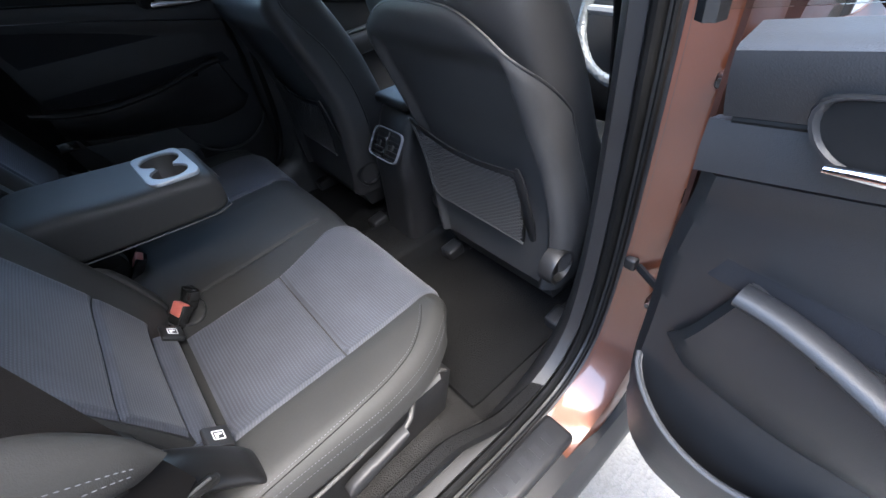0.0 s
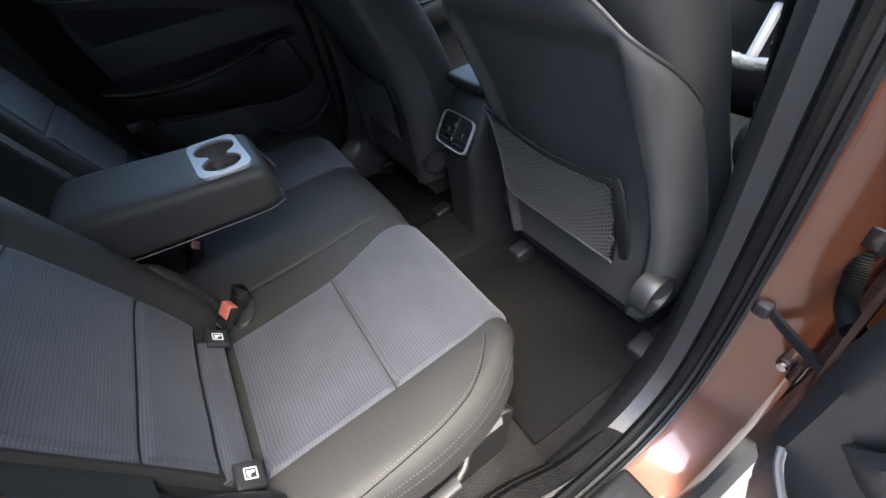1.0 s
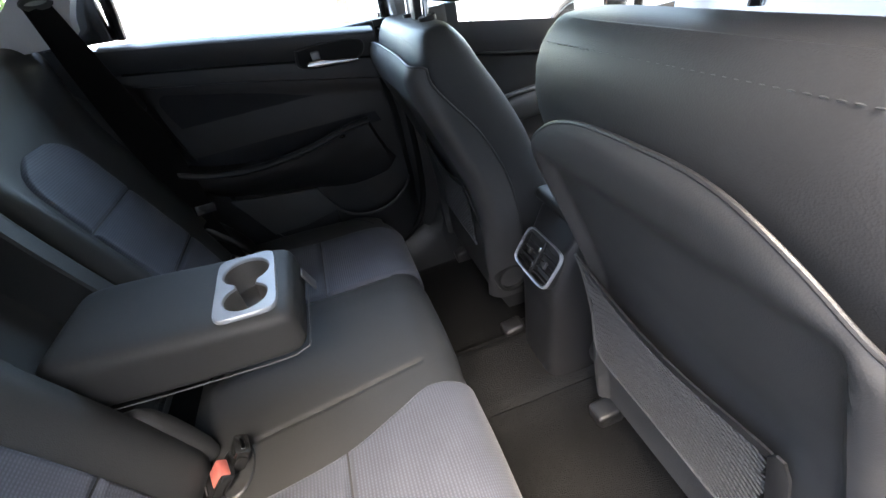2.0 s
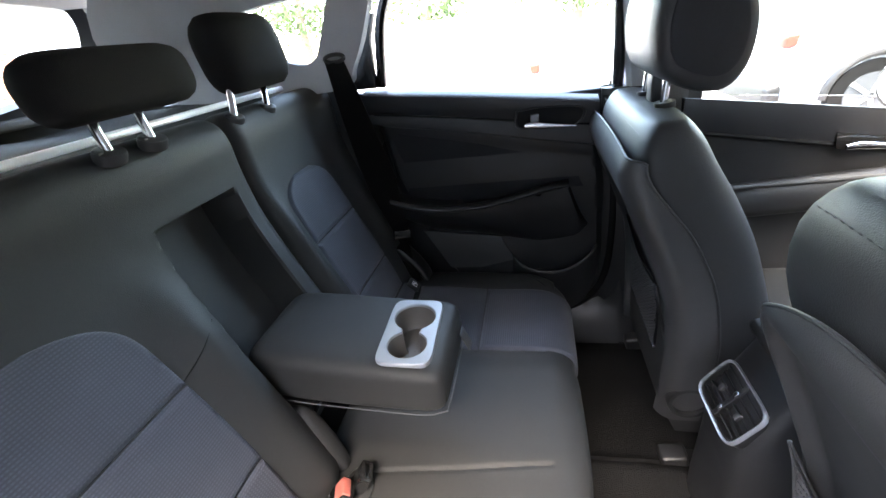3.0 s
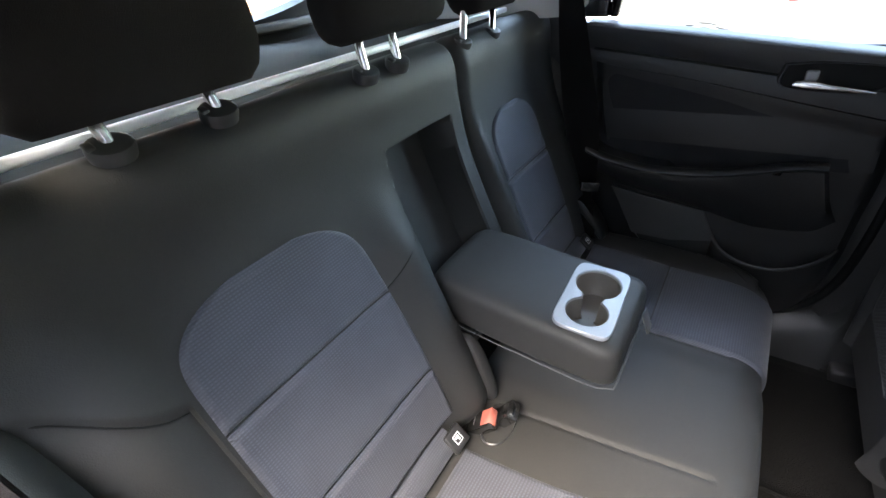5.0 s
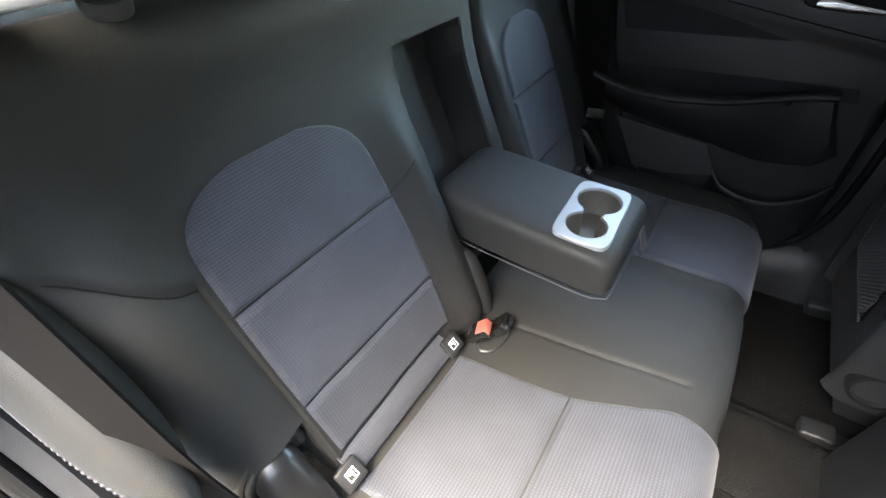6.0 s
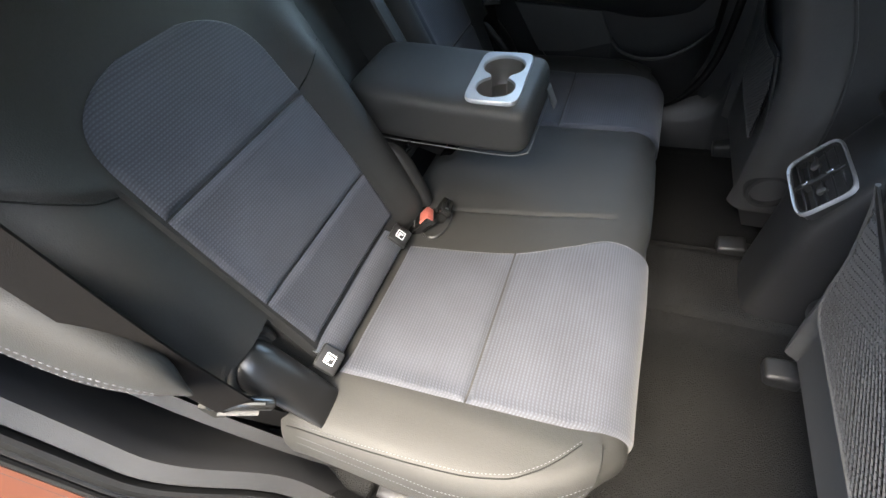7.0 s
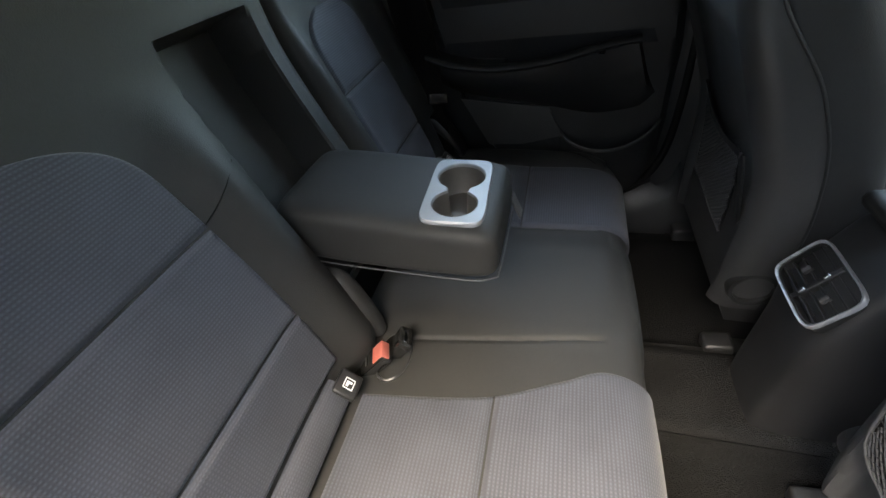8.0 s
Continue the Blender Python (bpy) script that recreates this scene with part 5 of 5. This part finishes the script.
def front_door(s, name):
    slab = lambda bm, d: thick(bm, -s * d)
    th = thing(name, "closed front car door with dark trim and a silver handle", "car door", (s * 0.83, 1.75, 0.0), kind="structure")
    crease = lambda y: sill_z(y) - 0.085 - 0.02 * (y - 0.8)
    ya = 0.79 if s < 0 else 0.93
    part("upper_pad", slab(grid(lambda y, v: Vector((s * (0.628 - 0.016 * math.sin(v * 1.9)), y, crease(y) + (sill_z(y) - crease(y)) * v)), lin(ya, 1.56, 30), lin(0, 1, 10)), 0.02), SOFTPAD, th, "dark grey soft upper pad")
    part("panel", slab(grid(lambda y, v: Vector((s * (0.642 + 0.006 * math.cos(9 * v)), y, 0.08 + (crease(y) - 0.084) * v)), lin(ya, 1.56, 30), lin(0, 1, 20)), 0.02), PLASTIC, th)
    part("crease_bead", tube([(s * 0.632, y, crease(y) - 0.002) for y in lin(ya, 1.56, 20)], 0.008, 8), RUBBER, th, "black gap under the upper pad")
    part("armrest", loft([[(s * (0.64 - w * (0.5 + 0.5 * math.cos(a))), y, z + 0.05 * math.sin(a)) for a in lin(0, 2 * math.pi, 17)[:-1]] for y, z, w in ((0.86, 0.53, 0.02), (0.90, 0.53, 0.06), (1.20, 0.55, 0.065), (1.40, 0.56, 0.05), (1.45, 0.56, 0.01))]), PLASTIC, th)
    part("pull_cup", tube([(s * 0.585, y, 0.585 + 0.02 * (y - 1.0)) for y in lin(0.92, 1.30, 8)], 0.006, 8), PLASTIC3, th, "grey pull trim")
    part("handle_recess", prism([(1.14, 0.705), (1.30, 0.690), (1.28, 0.645), (1.15, 0.655)], 0.003, side(s * 0.622, -s), 0.001), GLOSS, th)
    part("door_handle", loft([[(s * (0.587 + 0.005 * math.cos(a)), y, z + h * math.sin(a)) for a in lin(0, 2 * math.pi, 13)[:-1]] for y, z, h in ((1.15, 0.668, 0.006), (1.18, 0.670, 0.010), (1.27, 0.658, 0.005))]), CHROME, th, "silver lever")
    part("outer_skin", slab(grid(lambda y, v: Vector((s * (0.80 + 0.045 * math.sin(v * math.pi * 0.85)), y, -0.10 + (sill_z(y) + 0.06) * v)), lin(0.80, 1.75, 16), lin(0, 1, 16)), 0.006), COPPER, th, "copper painted outer skin")
    pane = [(0.80, sill_z(0.80)), (1.50, sill_z(1.5)), (1.35, 0.92), (1.0, 1.17), (0.80, 1.215)]
    part("pane", prism(pane, 0.004, side(s * 0.66, -s) @ Matrix(((1, 0, 0, 0), (0, 1, 0, 0), (0, 0.28, 1, -0.25), (0, 0, 0, 1)))), GLASS, th, "clear side window pane").visible_shadow = False
    mir = part("mirror", loft([[(s * 0.93 + 0.11 * math.cos(a) * k, y, 0.725 + 0.075 * math.sin(a) * k) for a in lin(0, 2 * math.pi, 25)[:-1]] for y, k in ((1.46, 0.94), (1.465, 1.0), (1.52, 0.95), (1.58, 0.6))]), GLOSS, th, "black door mirror")
    part("mirror_glass", loft([[(s * 0.93 + 0.11 * math.cos(a) * 0.84, y, 0.725 + 0.075 * math.sin(a) * 0.8) for a in lin(0, 2 * math.pi, 25)[:-1]] for y in (1.459, 1.4575)]), CHROME, mir, "mirror glass")
    return th


front_door(-1, "door_3")
front_door(1, "door_4")
for s in (-1, 1):
    solid("windscreen_pillar", tube([(s * 0.70, 1.85, 0.72), (s * 0.66, 1.55, 0.90), (s * 0.57, 1.15, 1.18)], 0.035, 10), HEADLINER, "light grey windscreen pillar trim", "pillar", kind="structure")
solid("front_door_seal", tube(curve([(-0.655, 1.455, 0.60), (-0.66, 1.46, 0.70), (-0.66, 1.462, 0.78), (-0.655, 1.475, 0.85), (-0.62, 1.36, 0.98), (-0.57, 1.10, 1.12)], 30), 0.014, 8), RUBBER, "black rubber seal along the front door opening", "door seal", kind="structure")
solid("windscreen", thick(grid(lambda x, v: Vector((x * (1 - 0.12 * v), 1.98 - 0.85 * v - 0.10 * (x / 0.7) ** 2, 0.74 + 0.47 * v)), lin(-0.70, 0.70, 16), lin(0, 1, 10)), 0.005), GLASS, "clear windscreen", "windscreen", kind="structure").visible_shadow = False
solid("bonnet", thick(grid(lambda x, v: Vector((x, 2.0 + 0.95 * v, 0.72 - 0.16 * v ** 2 - 0.05 * (x / 0.8) ** 2)), lin(-0.80, 0.80, 16), lin(0, 1, 10)), 0.01), COPPER, "copper painted bonnet", "bonnet", kind="structure")
solid("bulkhead", rbox(-0.72, 0.72, 1.98, 2.02, -0.05, 0.73, 0.01), PLASTIC, "dark bulkhead behind the dashboard", "bulkhead", kind="structure")

# ---- door opening on the open side: trim, seal, paint ----
RIM = [(0.10, 1.21), (0.00, 1.05), (-0.10, 0.93), (-0.21, 0.82), (-0.285, 0.70), (-0.27, 0.57), (-0.16, 0.40), (0.00, 0.22), (0.10, 0.115), (0.20, 0.072), (0.35, 0.06), (0.52, 0.062), (0.62, 0.085), (0.69, 0.15), (0.725, 0.25), (0.745, 0.40), (0.75, 0.60), (0.742, 0.85), (0.715, 1.03), (0.66, 1.20)]
rim = curve(RIM, 170)
d = np.gradient(rim, axis=0)
d /= np.linalg.norm(d, axis=1)[:, None]
out_n = np.stack([d[:, 1], -d[:, 0]], 1)       # away from the middle of the opening


def rim_band(name, prof, material, label, closed=False):
    """A band round the opening: prof lists (x, distance outwards from the rim's line)."""
    rings = [[(x - 0.22 * max(0, z - 0.85) + 0.06 * step(0.02, -0.16, y), y + ny * o, z + nz * o) for x, o in prof] for (y, z), (ny, nz) in zip(rim, out_n)]
    return solid(name, loft(rings, closed=closed, caps=closed), material, label, "door opening", kind="structure")


rim_band("opening_trim", [(0.600, 0.14), (0.625, 0.075), (0.648, 0.030), (0.66, 0.012), (0.675, 0.0), (0.700, 0.004), (0.704, 0.02), (0.716, 0.026), (0.748, 0.030)], PLASTIC2, "dark grey plastic trim along the door opening")
rim_band("door_seal", [(0.712 + 0.011 * math.cos(a), 0.010 + 0.013 * math.sin(a)) for a in lin(0, 2 * math.pi, 11)[:-1]], RUBBER, "black rubber door seal", True)
rim_band("opening_flange", [(0.738, 0.040), (0.741, 0.027), (0.752, 0.032), (0.795, 0.040), (0.822, 0.052), (0.832, 0.075), (0.83, 0.12), (0.80, 0.17)], COPPER, "copper painted door opening flange")
rim_band("outer_seal", [(0.7335 + 0.005 * math.cos(a), 0.014 + 0.007 * math.sin(a)) for a in lin(0, 2 * math.pi, 9)[:-1]], RUBBER, "thin black outer door seal", True)
scuff = thing("scuff_plate", "dark plastic scuff plate on the sill, worn lettering", "scuff plate", (0.77, 0.4, 0.03))
part("plate", rbox(0.737, 0.812, 0.13, 0.565, 0.012, 0.045, 0.012), PLASTIC2, scuff)
for j in range(6):
    y = 0.515 - j * 0.036
    part("letter_bar", rbox(0.762, 0.790, y - 0.008, y + 0.008, 0.0445, 0.0458, 0.0), PLASTIC, scuff, "plain raised bar")
solid("rocker_cladding", loft([[(x, y, z) for x, z in ((0.80, 0.02), (0.845, 0.0), (0.865, -0.06), (0.86, -0.17), (0.80, -0.2))] for y in (-0.15, 0.3, 0.7, 1.75)], closed=False, caps=False), PLASTIC, "black plastic cladding under the sill", "cladding", kind="structure")
solid("check_strap", tube(curve([(0.756, 0.784, 0.364), (0.80, 0.757, 0.367), (0.856, 0.728, 0.370)], 12), 0.006, 6, 1.6), PLASTIC, "black steel door check strap", "check strap")
solid("strap_bracket", rbox(0.742, 0.765, 0.762, 0.80, 0.358, 0.384, 0.005), PLASTIC2, "steel bracket of the door strap", "bracket")
bel = curve([(0.806, 0.806, 0.512), (0.812, 0.792, 0.480), (0.826, 0.760, 0.458), (0.848, 0.722, 0.462)], 60)
harness = thing("door_harness", "black wiring connector and ribbed rubber bellows between pillar and door", "cable", (0.806, 0.81, 0.51))
part("bellows", tube([tuple(p) for p in bel], [0.0125 if k % 2 else 0.0095 for k in range(60)], 12), RUBBER, harness, "ribbed rubber bellows")
plug = part("connector", rbox(0.790, 0.824, 0.796, 0.818, 0.510, 0.562, 0.005), PLASTIC, harness, "black plastic connector")
part("latch", rbox(0.797, 0.817, 0.791, 0.797, 0.520, 0.550, 0.002), GLOSS, plug)
part("cap", rbox(0.793, 0.821, 0.800, 0.817, 0.560, 0.572, 0.004), GLOSS, plug)
# pillar side of the gap, same copper with the shade in its colour
pillar_panel = solid("pillar_panel", rbox(0.770, 0.872, 0.814, 0.826, 0.0, 0.93, 0.004), COPPER_SHADE, "dusty copper painted panel of the middle pillar, darkened for shade", "car body", kind="structure")
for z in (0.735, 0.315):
    hinge = part("hinge", join(rbox(0.804, 0.824, 0.748, 0.816, z - 0.011, z + 0.011, 0.005), disc((0.830, 0.756, z - 0.022), 0.008, (0, 0, 1), 0.044, 14)), COPPER_SHADE, pillar_panel, "copper painted steel door hinge")
    part("bolt", disc((0.814, 0.748, z), 0.007, (0, -1, 0), 0.006, 6), CHROME, hinge)
# outer body sides
solid("rear_quarter_skin", thick(grid(lambda u, v: Vector((0.83 - 0.16 * max(0, v - 0.6), -0.62 + (ARCH_Y(0.30 + 0.80 * v) + 0.53) * u, 0.30 + 0.80 * v)), lin(0, 1, 10), lin(0, 1, 24)), 0.008), COPPER, "copper painted panel behind the rear door", "car body", kind="structure")
for s in (-1, 1):
    solid("rear_wing", thick(grid(lambda y, v, s=s: Vector((s * (0.835 + 0.04 * math.sin(v * 2.6)), y, 0.05 + v * (0.92 - 0.03 * y))), lin(-1.15, -0.36, 14), lin(0, 1, 14)), 0.008), COPPER, "copper painted rear wing", "car body", kind="structure")
    solid("front_wing", thick(grid(lambda y, v, s=s: Vector((s * (0.82 + 0.03 * math.sin(v * 2.6)), y, 0.15 + v * 0.52)), lin(1.76, 2.9, 14), lin(0, 1, 10)), 0.008), COPPER, "copper painted front wing", "car body", kind="structure")
solid("side_closing", rbox(-0.72, -0.664, -0.5, 0.85, -0.05, 0.86, 0.01), PLASTIC, "dark inner side behind the far door trim", "side panel", kind="structure")
solid("far_sill", rbox(-0.86, -0.665, -0.2, 1.75, -0.18, 0.09, 0.03), PLASTIC, "dark sill on the closed side", "sill", kind="structure")

# ---- outside ----
GZ = -0.42
ground = solid("ground", grid(lambda x, y: Vector((x, y, GZ)), lin(-150, 150, 31), lin(-150, 150, 31)), CONCRETE, "pale concrete yard", "ground", kind="structure")


def parked_car(x, y, turn, paint, label):
    """A parked estate car: body, glass, lamps and wheels."""
    at = Matrix.Translation((x, y, GZ)) @ pose(0, 0, 0, 0, 0, turn)
    th = thing("parked_car", label, "car", (x, y, GZ), group="parked cars")
    rings = []
    for yy, w, z0, z1, zt, wt in ((-2.15, 0.74, 0.35, 0.80, 0.95, 0.60), (-2.05, 0.85, 0.25, 0.95, 1.30, 0.62), (-1.6, 0.90, 0.22, 1.0, 1.56, 0.64), (-0.6, 0.91, 0.22, 1.0, 1.62, 0.66), (0.4, 0.91, 0.22, 0.99, 1.58, 0.65),
                                  (0.9, 0.90, 0.22, 0.98, 1.25, 0.70), (1.2, 0.90, 0.22, 0.96, 1.02, 0.74), (1.9, 0.85, 0.25, 0.86, 0.90, 0.66), (2.15, 0.70, 0.35, 0.70, 0.74, 0.5)):
        rings.append([(w * 0.9, yy, z0), (w, yy, (z0 + z1) / 2), (w * 0.98, yy, z1), (wt, yy, zt), (wt * 0.6, yy, zt + 0.02), (-wt * 0.6, yy, zt + 0.02), (-wt, yy, zt), (-w * 0.98, yy, z1), (-w, yy, (z0 + z1) / 2), (-w * 0.9, yy, z0)])
    b = loft(rings)
    bmesh.ops.bevel(b, geom=b.edges[:], offset=0.02, segments=1, affect="EDGES")
    part("body", moved(b, at), paint, th)
    for s in (-1, 1):
        for a, c in ((-1.55, -0.62), (-0.55, 0.35)):
            part("side_window", moved(prism([(a, 1.06), (c, 1.06), (c - 0.03, 1.50), (a + 0.12, 1.47)], 0.012, side(s * 0.875, s) @ Matrix(((1, 0, 0, 0), (0, 1, 0, 0), (0, -0.47, 1, 0.47), (0, 0, 0, 1)))), at), DARKGLASS, th)
        part("tail_lamp", moved(rbox(s * 0.72 - 0.12, s * 0.72 + 0.12, -2.14, -2.0, 0.85, 0.98, 0.03), at), LAMPRED, th, "red tail lamp")
        part("reflector", moved(rbox(s * 0.7 - 0.10, s * 0.7 + 0.10, -2.17, -2.08, 0.42, 0.50, 0.02), at), LAMPRED, th)
        part("head_lamp", moved(rbox(s * 0.66 - 0.14, s * 0.66 + 0.14, 1.95, 2.12, 0.66, 0.76, 0.04), at), SILVER, th)
        for yy in (-1.35, 1.35):
            part("wheel_arch", moved(tube([(s * 0.905, yy + 0.39 * math.cos(a), 0.34 + 0.39 * math.sin(a)) for a in lin(0, math.pi, 21)], 0.035, 8), at), PLASTIC, th, "black wheel arch")
            wh = part("wheel", moved(disc((s * 0.74, yy, 0.34), 0.34, (s, 0, 0), 0.17, 28), at), RUBBER, th, "black tyre")
            part("rim", moved(disc((s * 0.91, yy, 0.34), 0.22, (s, 0, 0), 0.012, 24), at), DARKGLASS, wh)
            for k in range(5):
                a = k * 2 * math.pi / 5
                part("spoke", moved(tube([(s * 0.925, yy + 0.03 * math.cos(a), 0.34 + 0.03 * math.sin(a)), (s * 0.925, yy + 0.22 * math.cos(a), 0.34 + 0.22 * math.sin(a))], 0.022, 6), at), SILVER, wh)
    part("tail_window", moved(prism([(-0.55, 1.05), (0.55, 1.05), (0.48, 1.30), (-0.48, 1.30)], 0.01, Matrix(((1, 0, 0, 0), (0, 0.35, -1, -2.50), (0, 1, 0, 0), (0, 0, 0, 1)))), at), DARKGLASS, th)
    part("bumper", moved(rbox(-0.82, 0.82, -2.22, -2.05, 0.28, 0.52, 0.06), at), PLASTIC, th)
    return th


parked_car(-5.25, 4.95, 0, CARSILVER, "silver parked estate car with red tail lamps")
parked_car(-5.91, -1.62, 180, CARWHITE, "white parked car facing away")
parked_car(-5.9, -6.7, 178, CARWHITE, "white parked car in the yard")
hall = thing("garage", "white garage wall with an orange-brown roller shutter", "garage", (-1.0, -9.0, GZ))
part("wall", rbox(-14, 6, -9.4, -9.0, GZ, 4.2, 0.02), WALLPAINT, hall)
door_sh = part("roller_shutter", rbox(-6.3, -0.4, -9.0, -8.97, GZ, 3.1, 0.01), SHUTTER, hall, "orange-brown roller shutter")
for j in range(38):
    part("slat", rbox(-6.25, -0.45, -8.975, -8.945, GZ + 0.02 + j * 0.09, GZ + 0.098 + j * 0.09, 0.012, 1), SHUTTER, door_sh)

# unseen walls, added to keep sky light off the backrests and door side
solid("sky_block_north", rbox(-6.8, 3.1, 9.0, 9.2, GZ, 8.0, 0.02), BRICKWALL, "unseen plain grey stucco wall added ahead of the car to block sky light", "wall", kind="structure")
solid("sky_block_house", rbox(2.9, 3.1, 2.4, 9.0, GZ, 7.5, 0.02), BRICKWALL, "unseen plain grey stucco wall added beside the yard to block sky light", "wall", kind="structure")
solid("sky_block_east", rbox(2.9, 3.1, -9.0, 2.4, GZ, 2.7, 0.02), BRICKWALL, "unseen plain grey stucco wall added beside the open door to block low light", "wall", kind="structure")


def tree(x, y, h, seed):
    rnd = random.Random(seed)
    th = thing("tree", "leafy green tree beyond the yard", "tree", (x, y, GZ), group="trees")
    part("trunk", tube([(x, y, GZ), (x + 0.1, y, GZ + h * 0.35), (x - 0.1, y + 0.1, GZ + h * 0.7)], [0.22, 0.16, 0.07], 9), BARK, th)
    verts, faces = [], []
    for _ in range(70):
        a, r, zz = rnd.uniform(0, 6.28), rnd.uniform(0.2, 1.0) * h * 0.34, rnd.uniform(0.3, 1.0)
        r *= math.sin(zz * 2.6)
        c = Vector((x + r * math.cos(a), y + r * math.sin(a), GZ + h * zz))
        for _ in range(60):
            p = c + Vector((rnd.gauss(0, 1), rnd.gauss(0, 1), rnd.gauss(0, 0.8))) * h * 0.055
            u = Vector((rnd.uniform(-1, 1), rnd.uniform(-1, 1), rnd.uniform(-1, 1))).normalized() * 0.10
            w = u.cross(Vector((rnd.uniform(-1, 1), rnd.uniform(-1, 1), rnd.uniform(-1, 1)))).normalized() * 0.06
            k = len(verts)
            verts += [p - u, p + w, p + u, p - w]
            faces.append((k, k + 1, k + 2, k + 3))
    me = bpy.data.meshes.new("crown")
    me.from_pydata([tuple(v) for v in verts], [], faces)
    me.materials.append(LEAF)
    ob = new("crown", me)
    ob.parent, ob.matrix_parent_inverse = th, th.matrix_basis.inverted()


for i, (x, y, h) in enumerate(((-16, 2.0, 6.0), (-17, 6.0, 6.5), (-15, -3.0, 6.0), (-18, 10.5, 6.0), (-16, -8.0, 6.5), (-15, 15, 6.0))):
    tree(x, y, h, 11 + i)
